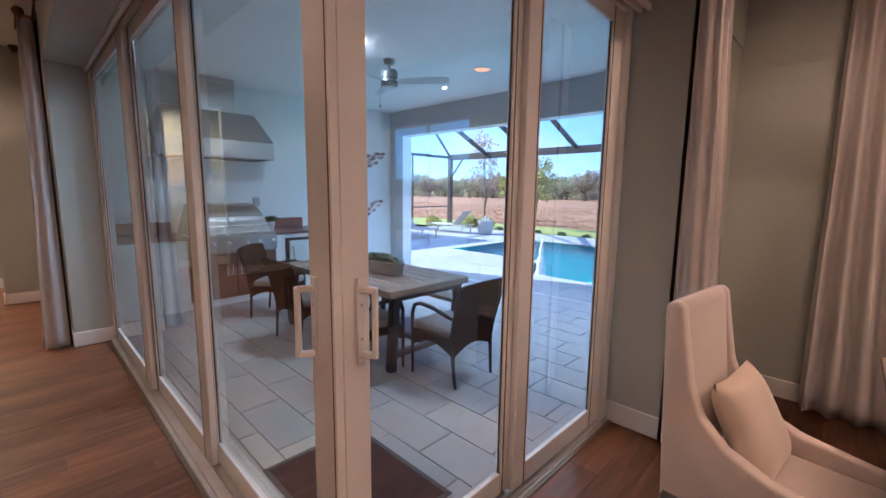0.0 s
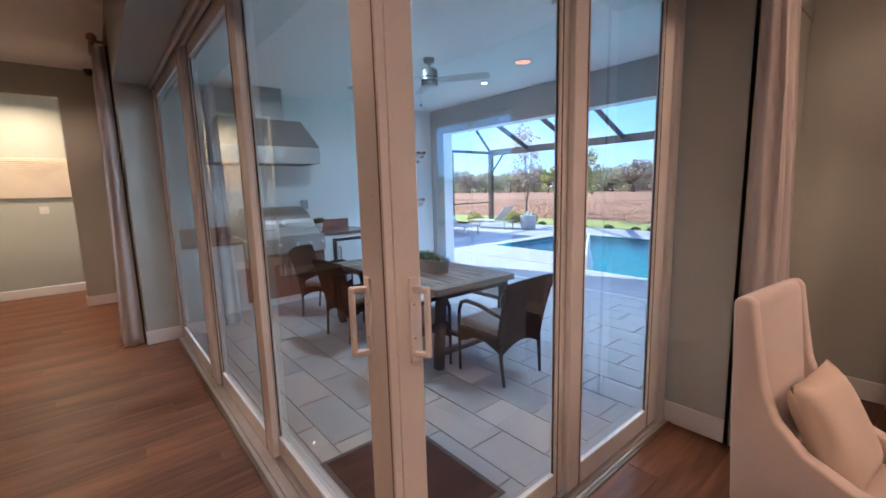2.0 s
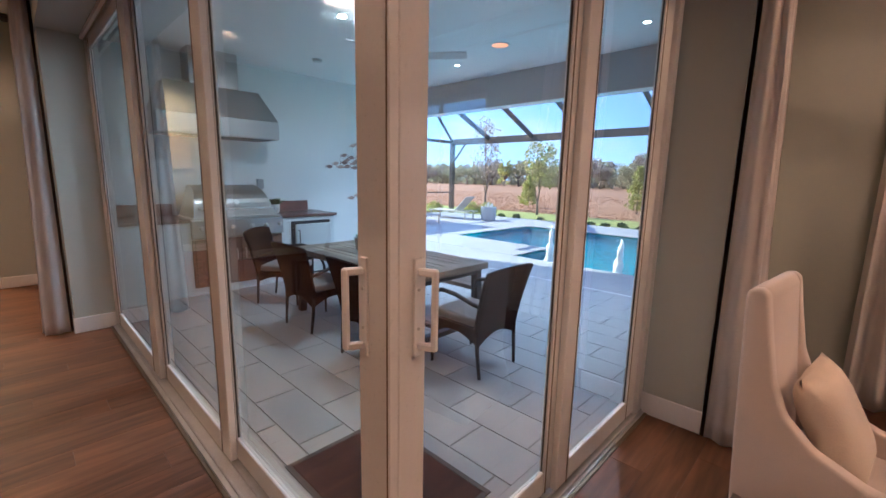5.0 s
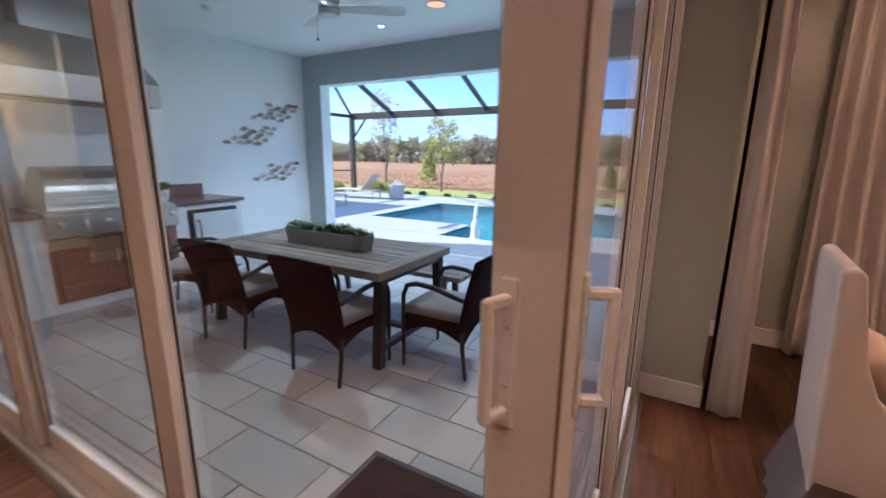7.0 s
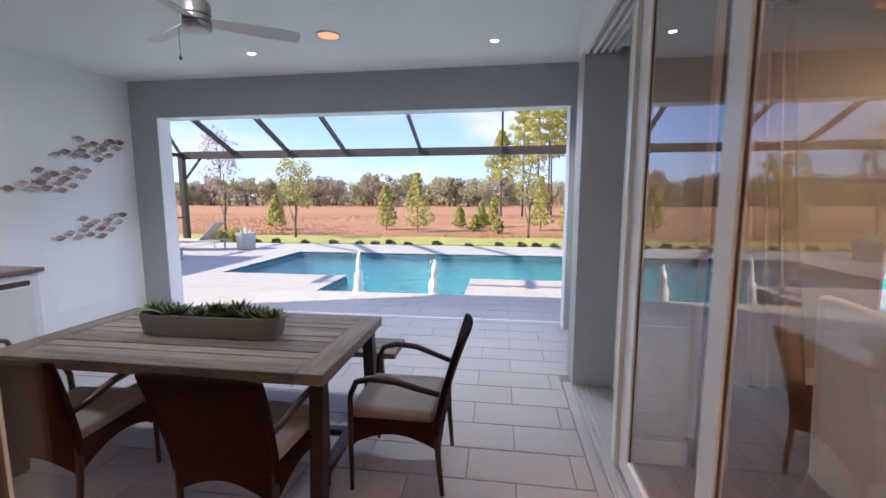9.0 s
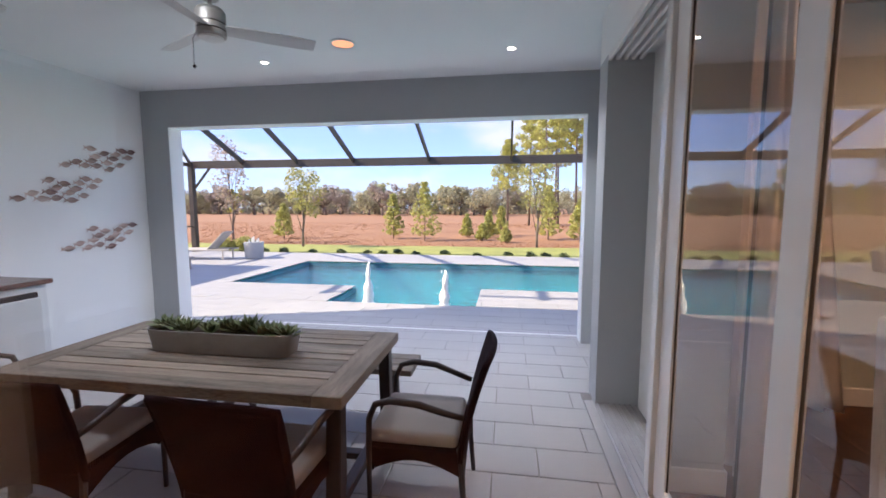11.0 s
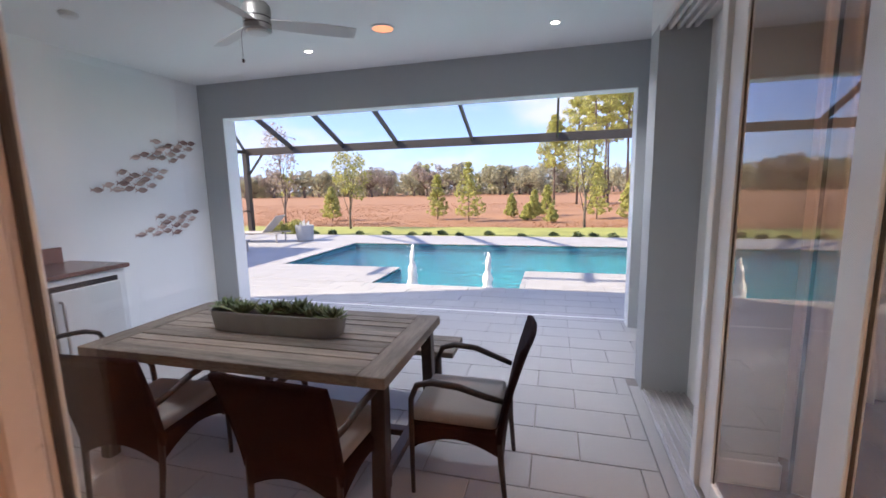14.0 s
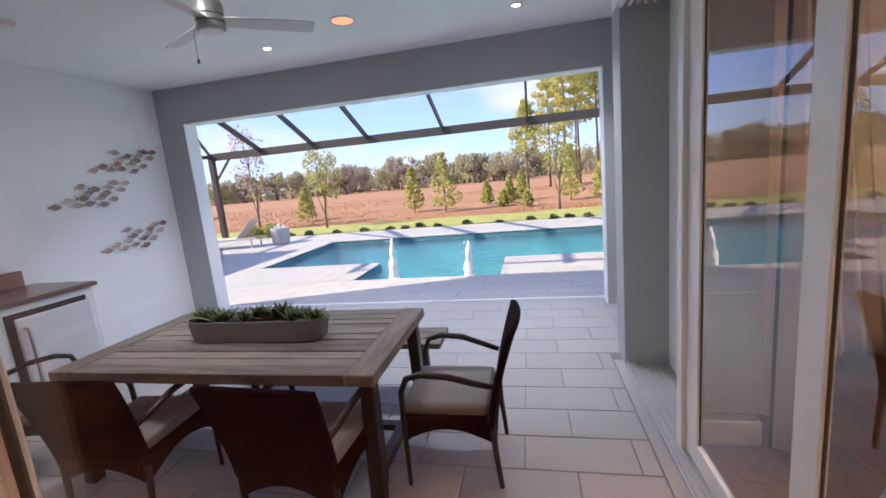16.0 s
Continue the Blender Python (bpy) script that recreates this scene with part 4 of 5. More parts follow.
def downlight(x, y, z, watts, spread=130, color=(1.0, 0.93, 0.84), name="recessed_light"):
    d = thing(name, "small round recessed ceiling light, switched on", "ceiling light", pose(x, y, z), group="recessed lights")
    part("trim_ring", lathe([(0.035, -0.001), (0.055, -0.001), (0.057, -0.005), (0.052, -0.008), (0.037, -0.004)], 24, False), M_PLASTIC, d)
    part("lens", lathe([(0.001, -0.004), (0.036, -0.003)], 20, False), M_BULB, d)
    ceiling_spot("downlight_lamp", x, y, z - 0.02, watts, color, 0.09, spread)


for x, y in ((-0.80, 3.94), (-3.38, 3.94), (-3.0, 1.8)):
    downlight(x, y, CEIL, PATIO_W if y > 3 else 5.5, 112 if y > 3 else 172)
sp = thing("ceiling_speaker", "round peach-coloured ceiling light cover, flush with the ceiling", "ceiling light", pose(-2.36, 3.58, CEIL))
part("rim", lathe([(0.095, -0.001), (0.115, -0.001), (0.117, -0.008), (0.10, -0.010)], 28, False), M_PLASTIC, sp)
part("cover", lathe([(0.001, -0.008), (0.098, -0.005)], 28, False), M_PEACH, sp)
sd = thing("smoke_detector", "round white smoke detector on the patio ceiling", "smoke detector", pose(-4.68, 2.47, CEIL))
part("base", lathe([(0.07, 0), (0.072, -0.012), (0.066, -0.016)], 24), M_PLASTIC, sd)
part("cap", lathe([(0.062, -0.016), (0.058, -0.034), (0.03, -0.040)], 24), M_PLASTIC, sd)
copy_thing(sd, pose(-1.07, 2.47, CEIL))


def fish_shoal(y, z, seed):
    """A shoal of small metal fish on the kitchen wall: from y along +y, centred at z."""
    s = thing("wall_sculpture", "shoal of small copper and silver metal fish mounted on the wall", "wall art", pose(WL, y, z), group="fish shoals")
    spots = ((0.00, -0.11), (0.12, -0.06), (0.21, -0.11), (0.30, 0.10), (0.29, -0.04), (0.35, 0.01), (0.36, -0.10), (0.45, 0.06), (0.50, -0.12), (0.50, -0.04), (0.57, 0.01), (0.61, 0.07), (0.65, -0.06), (0.69, 0.12), (0.76, 0.04), (0.83, 0.12))
    r = random.Random(seed)
    for i, (u, v) in enumerate(spots):
        f = bmesh.new()
        L, H = 0.128 * r.uniform(0.9, 1.1), 0.066
        top = [(L * (k / 8 - 0.5), H * 0.5 * math.sin(math.pi * (k / 8) ** 0.8)) for k in range(9)]
        front = [f.verts.new((0.016 + 0.012 * math.sin(math.pi * k / 8), a, 0.0)) for k, (a, b) in enumerate(top)]
        up = [f.verts.new((0.010, a, b)) for a, b in top]
        dn = [f.verts.new((0.010, a, -b)) for a, b in top]
        for k in range(8):
            for ring in ((front[k], front[k + 1], up[k + 1], up[k]), (front[k + 1], front[k], dn[k], dn[k + 1]), (up[k], up[k + 1], dn[k + 1], dn[k])):
                try:
                    f.faces.new(ring)
                except ValueError:
                    pass
        t = [f.verts.new(c) for c in ((0.016, -L * 0.44, 0), (0.02, -L * 0.80, 0.034), (0.016, -L * 0.66, 0), (0.012, -L * 0.80, -0.034))]
        f.faces.new(t)
        add_tube(f, [(0, 0, 0), (0.016, 0, 0)], 0.003, 5)
        bmesh.ops.recalc_face_normals(f, faces=f.faces[:])
        part("fish", f, M_COPPER, s, m=pose(0.006 * (i % 3), u + r.uniform(-0.008, 0.008), v + r.uniform(-0.008, 0.008), r.uniform(-4, 16), 0, 0))
    return s


fish_shoal(3.70, 2.20, 3)
fish_shoal(3.22, 1.815, 4)
fish_shoal(3.65, 1.265, 6)

sk = thing("wall_socket", "grey weatherproof socket cover on the kitchen wall", "socket", pose(WL, 1.99, 1.40))
part("cover", box((0, -0.05, -0.075), (0.05, 0.05, 0.075), 0.01), M_STONEPOT, sk)
kp = thing("potted_plant", "small green succulent in a white patterned pot on the counter", "plant", pose(-5.22, 2.02, CZT))
part("pot", lathe([(0.04, 0), (0.053, 0.02), (0.066, 0.13), (0.061, 0.135), (0.056, 0.115)], 20), M_PLASTIC, kp)
part("pot_pattern", lathe([(0.0555, 0.03), (0.0632, 0.095)], 10, False), M_STONEPOT, kp, "grey painted pattern")
part("leaves", rosette(0, 0, 0.115, 0.16, 40, 1.0, 41), M_SUCC, kp)

dm = thing("doormat", "dark brown doormat lying on the pavers outside the corner", "doormat", pose(-0.645, 0.4735, 0.003))
part("pile", box((-0.41, -0.29, 0.0), (0.41, 0.29, 0.012), 0.005), M_MAT, dm)
part("border", boxes(((-0.44, -0.32, 0), (0.44, -0.29, 0.009)), ((-0.44, 0.29, 0), (0.44, 0.32, 0.009)), ((-0.44, -0.29, 0), (-0.41, 0.29, 0.009)), ((0.41, -0.29, 0), (0.44, 0.29, 0.009)), bevel=0.002), M_SEAL, dm, "black rubber border")


# ---- room things ----
def curtain(name, x, y, angle, width, z0, z1, folds, label, seed):
    """A gathered curtain; its wall lies at local y = 0 and the cloth at y < 0, from x = 0 to width."""
    c = thing(name, label, "curtain", pose(x, y, 0, 0, 0, angle), group="linen curtains")
    bm = bmesh.new()
    n, m = folds * 12, 26
    rows = []
    edge = 0.30
    for j in range(m + 1):
        w = j / m
        row = []
        spread = 0.62 + 0.38 * (1 - w) ** 1.3
        for i in range(n + 1):
            u = i / n
            ph = folds * 2 * math.pi * u + 0.6 * noise.noise(Vector((u * 4, w * 1.4, seed)))
            wob = 0.020 * noise.noise(Vector((u * 3, w * 3, seed + 5)))
            if u < edge:
                k = u / edge
                px, py = 0.018 * math.sin(k * 9 + w) + wob * 0.6, -0.02 - 0.19 * spread * k
            else:
                k = (u - edge) / (1 - edge)
                px, py = width * spread * k, -0.21 * spread + 0.045 * (1 - math.cos((folds - 1) * 2 * math.pi * k)) + wob
            row.append(bm.verts.new((px, py, z0 + (z1 - z0) * w)))
        rows.append(row)
    for a, b in zip(rows, rows[1:]):
        for i in range(n):
            bm.faces.new((a[i], a[i + 1], b[i + 1], b[i]))
    bmesh.ops.solidify(bm, geom=bm.faces[:], thickness=0.004)
    part("cloth", bm, M_LINEN, c, smooth=True)
    lin = bmesh.new()
    rr = [[lin.verts.new((-0.012, -0.004 - 0.010 * k, z)) for k in range(3)] for z in (z0 + 0.01, z1)]
    for i in range(2):
        lin.faces.new((rr[0][i], rr[0][i + 1], rr[1][i + 1], rr[1][i]))
    bmesh.ops.solidify(lin, geom=lin.faces[:], thickness=0.003)
    part("lining", lin, M_LINING, c, "dark lining at the leading edge")
    return c


def rod(x, y, angle, length, z, flip):
    r = thing("curtain_rod", "antique brass curtain rod with a round finial, on wall brackets", "curtain rod", pose(x, y, 0, 0, 0, angle), group="curtain rods")
    part("pole", tube([(-0.02, -0.12, z), (length, -0.12, z)], 0.014, 10), M_ROD, r)
    f = part("finial", lathe([(0.014, 0.0), (0.02, 0.01), (0.016, 0.02), (0.034, 0.035), (0.042, 0.055), (0.034, 0.078), (0.012, 0.092)], 16), M_ROD, r, smooth=True, m=pose(-0.02, -0.12, z, 0, -90, 0))
    part("bracket", boxes(((0.03, -0.135, z - 0.012), (0.05, 0, z + 0.012)), ((0.02, -0.008, z - 0.05), (0.06, 0, z + 0.05)), bevel=0.003), M_ROD, r)
    for i in range(6):
        part("ring", tube([(0.05 + i * length / 7, -0.12 + 0.02 * math.cos(a), z - 0.008 + 0.026 * math.sin(a)) for a in [k * math.pi / 5 for k in range(11)]], 0.003, 5), M_ROD, r)


curtain("curtain", JL - 0.02, -RV - 0.012, 180, 0.42, 0.02, 3.08, 4, "white linen curtain drawn back beside the sliding doors", 1).scale = (1, -1, 1)
rod(JL + 0.02, -RV - 0.012, 180, 0.55, 3.11, 1)
bpy.data.objects["curtain_rod"].scale = (1, -1, 1)
curtain("curtain", RV + 0.012, JR - 0.06, 90, 0.44, 0.02, 3.08, 4, "white linen curtain drawn back beside the sliding doors", 2)
rod(RV + 0.012, JR - 0.10, 90, 0.55, 3.11, 1)
curtain("curtain", 1.05, 3.45, 0, 0.75, 0.02, 3.08, 6, "pale linen curtain hanging beside the dining room window", 3)
rod(0.98, 3.45, 0, 3.3, 3.11, 1)
win = thing("window_1", "white-framed dining room window", "window", kind="structure")
part("window_frame", boxes(((2.40, 3.50, 0.25), (2.46, 3.56, 2.60)), ((4.04, 3.50, 0.25), (4.10, 3.56, 2.60)), ((2.46, 3.50, 0.25), (4.04, 3.56, 0.31)), ((2.46, 3.50, 2.54), (4.04, 3.56, 2.60)), ((3.22, 3.51, 0.31), (3.28, 3.55, 2.54))), M_FRAME, win)
for a, b in ((2.46, 3.22), (3.28, 4.04)):
    wp = part("pane", box((a, 3.527, 0.31), (b, 3.533, 2.54)), M_GLASS, win)
    wp.visible_shadow = False
part("window_sill", box((2.36, 3.42, 0.22), (4.14, 3.50, 0.25), 0.005), M_TRIM, win)

# upholstered dining chair with sloping arms; local: faces +x, back edge at x = 0, y from 0 to 0.6
dc = thing("dining_chair", "ivory slipcovered dining chair with a high back and sloping arms", "chair", pose(0.715, 1.125, 0, 0, 0, -6.5))
CW, CD = 0.55, 0.68
side = [(0.0, 0.02), (-0.03, 0.55), (-0.055, 1.09), (-0.045, 1.112), (-0.01, 1.118), (0.012, 1.10), (0.035, 0.96), (0.065, 0.80), (0.11, 0.69), (0.20, 0.605), (0.34, 0.55), (0.55, 0.52), (CD - 0.03, 0.51), (CD, 0.48), (CD + 0.005, 0.02)]
for y0, y1 in ((0.0, 0.065), (CW - 0.065, CW)):
    part("side", extrude(side, 1, y0, y1, 0.012), M_SLIP, dc, smooth=True)
bk = extrude([(0.0, 0.06), (-0.03, 0.55), (-0.055, 1.09), (-0.045, 1.114), (-0.008, 1.120), (0.013, 1.09), (0.075, 0.55), (0.085, 0.40), (0.085, 0.06)], 1, 0.05, CW - 0.05, 0.012)
part("backrest", bk, M_SLIP, dc, smooth=True)
st = box((0.08, 0.066, 0.30), (CD + 0.005, CW - 0.066, 0.475), 0.035, 3)
part("seat", st, M_SLIP, dc, smooth=True)
part("skirt", boxes(((CD - 0.02, 0.06, 0.02), (CD, CW - 0.06, 0.32))), M_SLIP, dc)
hem = bmesh.new()
pts = []
for k in range(60):
    s = k / 60 * 4
    e, f = int(s), s - int(s)
    px, py = ((f * CD, 0.0), (CD, f * CW), (CD - f * CD, CW), (0.0, CW - f * CW))[e]
    pts.append((px, py))
cx, cy = CD / 2, CW / 2
lo = [hem.verts.new((cx + (x - cx) * ((1.26 if x < cx else 1.05) + 0.03 * math.sin(k * 1.7)), cy + (y - cy) * (1.07 + 0.015 * math.sin(k * 1.7)), 0.012)) for k, (x, y) in enumerate(pts)]
hi = [hem.verts.new((cx + (x - cx) * 1.004, cy + (y - cy) * 1.004, 0.34)) for x, y in pts]
for k in range(60):
    hem.faces.new((lo[k], lo[(k + 1) % 60], hi[(k + 1) % 60], hi[k]))
bmesh.ops.solidify(hem, geom=hem.faces[:], thickness=0.004)
part("slipcover_hem", hem, M_SLIP, dc, smooth=True)
pw = bmesh.new()
n = 14
fr_, bk_ = {}, {}
for i in range(n + 1):
    for j in range(n + 1):
        u, v = i / n * 2 - 1, j / n * 2 - 1
        th = 0.075 * max(0, (1 - u ** 4) * (1 - v ** 4)) ** 0.6
        pinch = 1 - 0.10 * (1 - abs(u)) * abs(v) ** 3 - 0.0
        pinch2 = 1 - 0.10 * (1 - abs(v)) * abs(u) ** 3
        fr_[i, j] = pw.verts.new((th, u * 0.21 * pinch2, v * 0.21 * pinch))
        bk_[i, j] = pw.verts.new((-th, u * 0.21 * pinch2, v * 0.21 * pinch)) if 0 < i < n and 0 < j < n else fr_[i, j]
for i in range(n):
    for j in range(n):
        pw.faces.new((fr_[i, j], fr_[i + 1, j], fr_[i + 1, j + 1], fr_[i, j + 1]))
        q = (bk_[i, j], bk_[i, j + 1], bk_[i + 1, j + 1], bk_[i + 1, j])
        pw.faces.new(q)
bmesh.ops.recalc_face_normals(pw, faces=pw.faces[:])
tagged(part("throw_pillow", pw, M_PILLOW, smooth=True, m=pose(0.715, 1.125, 0, 0, 0, -6.5) @ pose(0.215, 0.275, 0.665, 0, -26, 0)), "cream linen throw pillow leaning on the dining chair", "pillow")

dc.scale = (1, 1, 1.05)
dt = thing("dining_room_table", "pale-topped dining table with a dark wooden edge", "table")
part("top", box((1.36, 0.9, 0.72), (3.3, 2.45, 0.76), 0.01), M_DARKWOOD, dt)
part("runner", box((1.362, 0.92, 0.7605), (3.28, 2.43, 0.766)), M_SLIP, dt, "pale cloth on the top")
for x in (1.55, 3.1):
    for y in (1.05, 2.3):
        part("leg", box((x - 0.05, y - 0.05, 0), (x + 0.05, y + 0.05, 0.72), 0.008), M_DARKWOOD, dt)

art = thing("framed_artwork", "cream relief artwork with fine sloping lines, hanging on the hall wall", "artwork", pose(-8.36, -1.37, 1.94))
part("canvas", box((0, -0.50, -0.32), (0.035, 0.50, 0.32), 0.005), M_ART, art)
for i in range(11):
    z = 0.27 - i * 0.03
    hw = 0.47 - i * 0.042
    part("relief_line", box((0.035, -hw, z - 0.006), (0.041, hw, z + 0.006), 0.002), M_ART, art)
sw_ = thing("light_switch", "white light switch plate on the hall wall", "light switch", pose(-8.36, -1.33, 1.42))
part("plate", box((0, -0.06, -0.06), (0.008, 0.06, 0.06), 0.003), M_PLASTIC, sw_)
for y in (-0.025, 0.025):
    part("rocker", box((0.008, y - 0.015, -0.03), (0.012, y + 0.015, 0.03), 0.002), M_PLASTIC, sw_)
cw_ = thing("dome_camera", "small black dome camera mounted under the room ceiling", "camera dome", pose(-6.80, -0.54, ROOM))
part("base", lathe([(0.06, 0.0), (0.062, -0.02), (0.05, -0.03)], 20), M_SEAL, cw_)
part("dome", lathe([(0.048, -0.03), (0.045, -0.055), (0.03, -0.075), (0.008, -0.083)], 20), M_SEAL, cw_, smooth=True)

ch3 = thing("side_chair", "dark wooden side chair at the edge of the room", "chair", pose(-4.10, -1.95, 0, 0, 0, 35))
part("seat", box((-0.22, -0.22, 0.43), (0.22, 0.22, 0.47), 0.01), M_DARKWOOD, ch3)
for x in (-0.19, 0.19):
    part("front_leg", bar((x, 0.19, 0), (x, 0.19, 0.43), 0.035, 0.035, 0.004, up=(0, 1, 0)), M_DARKWOOD, ch3)
    part("back_leg", bar((x, -0.24, 0), (x, -0.19, 0.45), 0.035, 0.035, 0.004, up=(0, 1, 0)), M_DARKWOOD, ch3)
    part("back_post", bar((x, -0.19, 0.45), (x, -0.26, 0.95), 0.032, 0.032, 0.004, up=(0, 1, 0)), M_DARKWOOD, ch3)
part("top_rail", bar((-0.21, -0.255, 0.90), (0.21, -0.255, 0.90), 0.03, 0.10, 0.006), M_DARKWOOD, ch3)

# ---- garden ----


def leaf_cloud(name, blobs, n, size, seed, material, parent, stretch=1.0, label=""):
    """Many small leaf faces scattered in overlapping uneven clumps: blobs of (x, y, z, radius)."""
    rs = np.random.RandomState(seed)
    b = np.array(blobs)
    pick = rs.choice(len(b), n, p=b[:, 3] ** 2 / (b[:, 3] ** 2).sum())
    d = rs.normal(size=(n, 3))
    d /= np.linalg.norm(d, axis=1)[:, None]
    c = b[pick, :3] + d * (b[pick, 3] * rs.uniform(0.35, 1.0, n) ** 0.6)[:, None]
    a = rs.normal(size=(n, 3))
    a /= np.linalg.norm(a, axis=1)[:, None]
    q = np.cross(a, rs.normal(size=(n, 3)))
    q /= np.linalg.norm(q, axis=1)[:, None]
    s = size * rs.uniform(0.6, 1.4, n)[:, None]
    v = np.stack([c - a * s * stretch, c + q * s * 0.6, c + a * s * stretch, c - q * s * 0.6], 1).reshape(-1, 3)
    me = bpy.data.meshes.new(name)
    me.from_pydata(v.tolist(), [], np.arange(4 * n).reshape(-1, 4).tolist())
    me.materials.append(material)
    ob = new(name, me)
    ob.parent = parent
    if label:
        ob["label"] = label
    return ob


def broad_tree(name, label, m, h, trunk_r, crown_w, leaf, leaves, size, seed, group, bare=0.3, lean=0.0):
    r = random.Random(seed)
    t = thing(name, label, "tree", m, group)
    tr = bmesh.new()
    pts = [(0, 0, -0.4)] + [(lean * k * h * 0.1 + r.uniform(-.02, .02) * h, r.uniform(-.015, .015) * h, h * 0.16 * k) for k in range(1, 6)]
    add_tube(tr, pts, [trunk_r * (1.15 - 0.19 * k) for k in range(6)], 7)
    blobs = []
    for k in range(11):
        base = Vector(pts[1 + k % 4 + (1 if k > 7 else 0)]) if bare < 0.5 else Vector(pts[2 + k % 4])
        a = k * 2.4 + r.uniform(-.5, .5)
        z = h * (bare + (0.97 - bare) * ((k + 0.6) / 11))
        w = crown_w * (0.55 + 0.45 * math.sin(math.pi * min(1, (k + 1.5) / 11))) * r.uniform(0.55, 1.0)
        tip = Vector((math.cos(a) * w * 0.62, math.sin(a) * w * 0.62, z))
        mid = (base + tip) / 2 + Vector((0, 0, h * 0.03))
        if base.z < tip.z:
            add_tube(tr, [base, mid, tip], [trunk_r * 0.4, trunk_r * 0.25, trunk_r * 0.08], 5)
        blobs.append((*tip, crown_w * r.uniform(0.26, 0.44)))
        for e in range(2):
            o = tip + Vector((r.uniform(-1, 1), r.uniform(-1, 1), r.uniform(-.5, .7))) * crown_w * 0.3
            blobs.append((*o, crown_w * r.uniform(0.12, 0.26)))
    part("trunk", tr, M_BARK, t, smooth=True)
    leaf_cloud("crown", blobs, leaves, size, seed, leaf, t)
    return t


def oak_tree(name, label, m, h, trunk_r, crown_w, leaf, leaves, size, seed, group):
    """A tree seen far off: forked limbs, each with many loose clumps, an uneven outline and gaps between them."""
    r = random.Random(seed)
    t = thing(name, label, "tree", m, group)
    tr = bmesh.new()
    fork = Vector((r.uniform(-.05, .05) * h, 0, h * 0.24))
    add_tube(tr, [(0, 0, -0.4), fork * 0.5, fork], [trunk_r * 1.2, trunk_r, trunk_r * 0.85], 7)
    blobs = []
    for k in range(7):
        a = k * 2.4 + r.uniform(-.5, .5)
        reach = crown_w * r.uniform(0.35, 0.85)
        top = h * r.uniform(0.62, 1.0) * (1.0 - 0.25 * reach / crown_w)
        tip = Vector((math.cos(a) * reach, math.sin(a) * reach, top))
        mid = fork.lerp(tip, 0.5) + Vector((math.cos(a), math.sin(a), -0.4)) * 0.08 * h
        add_tube(tr, [fork, mid, tip], [trunk_r * 0.5, trunk_r * 0.3, trunk_r * 0.07], 5)
        for e in range(7):
            w = r.uniform(0.35, 1.05)
            o = mid.lerp(tip, w) + Vector((r.gauss(0, 1), r.gauss(0, 1), r.gauss(0, 0.8))) * crown_w * 0.15
            add_tube(tr, [mid.lerp(tip, max(0.0, w - 0.3)), o], [trunk_r * 0.12, trunk_r * 0.03], 4)
            blobs.append((*o, crown_w * r.uniform(0.10, 0.25)))
    for k in range(5):
        a = r.uniform(0, 6.28)
        blobs.append((math.cos(a) * crown_w * 0.6, math.sin(a) * crown_w * 0.6, h * r.uniform(0.10, 0.35), crown_w * r.uniform(0.14, 0.24)))
    part("trunk", tr, M_BARK, t, smooth=True)
    leaf_cloud("crown", blobs, leaves, size, seed, leaf, t)
    return t


def pine_tree(name, label, m, h, trunk_r, width, n, size, seed, group, bare=0.12, puff=1.0):
    r = random.Random(seed)
    t = thing(name, label, "tree", m, group)
    tr = tube([(0, 0, -0.4), (0.01 * h, 0, h * 0.5), (0, 0.01 * h, h * 0.98)], [trunk_r, trunk_r * 0.7, trunk_r * 0.12], 7)
    blobs = []
    levels = 9
    for k in range(levels):
        w = k / (levels - 1)
        z = h * (bare + (0.98 - bare) * w)
        rad = width * (1 - w) ** 0.8 * 0.95 + width * 0.12
        for b in range(5):
            a = b * 1.2566 + k * 0.9 + r.uniform(-.3, .3)
            L = rad * r.uniform(0.65, 1.05)
            tip = Vector((math.cos(a) * L, math.sin(a) * L, z + L * 0.35))
            add_tube(tr, [(0, 0, z), tip], [trunk_r * 0.22, trunk_r * 0.06], 4)
            for s in (0.55, 1.0):
                blobs.append((tip.x * s, tip.y * s, z + L * 0.35 * s, width * puff * r.uniform(0.08, 0.18)))
    part("trunk", tr, M_BARK, t, smooth=True)
    leaf_cloud("crown", blobs, n, size, seed, M_LEAF_P, t, 1.6)
    return t


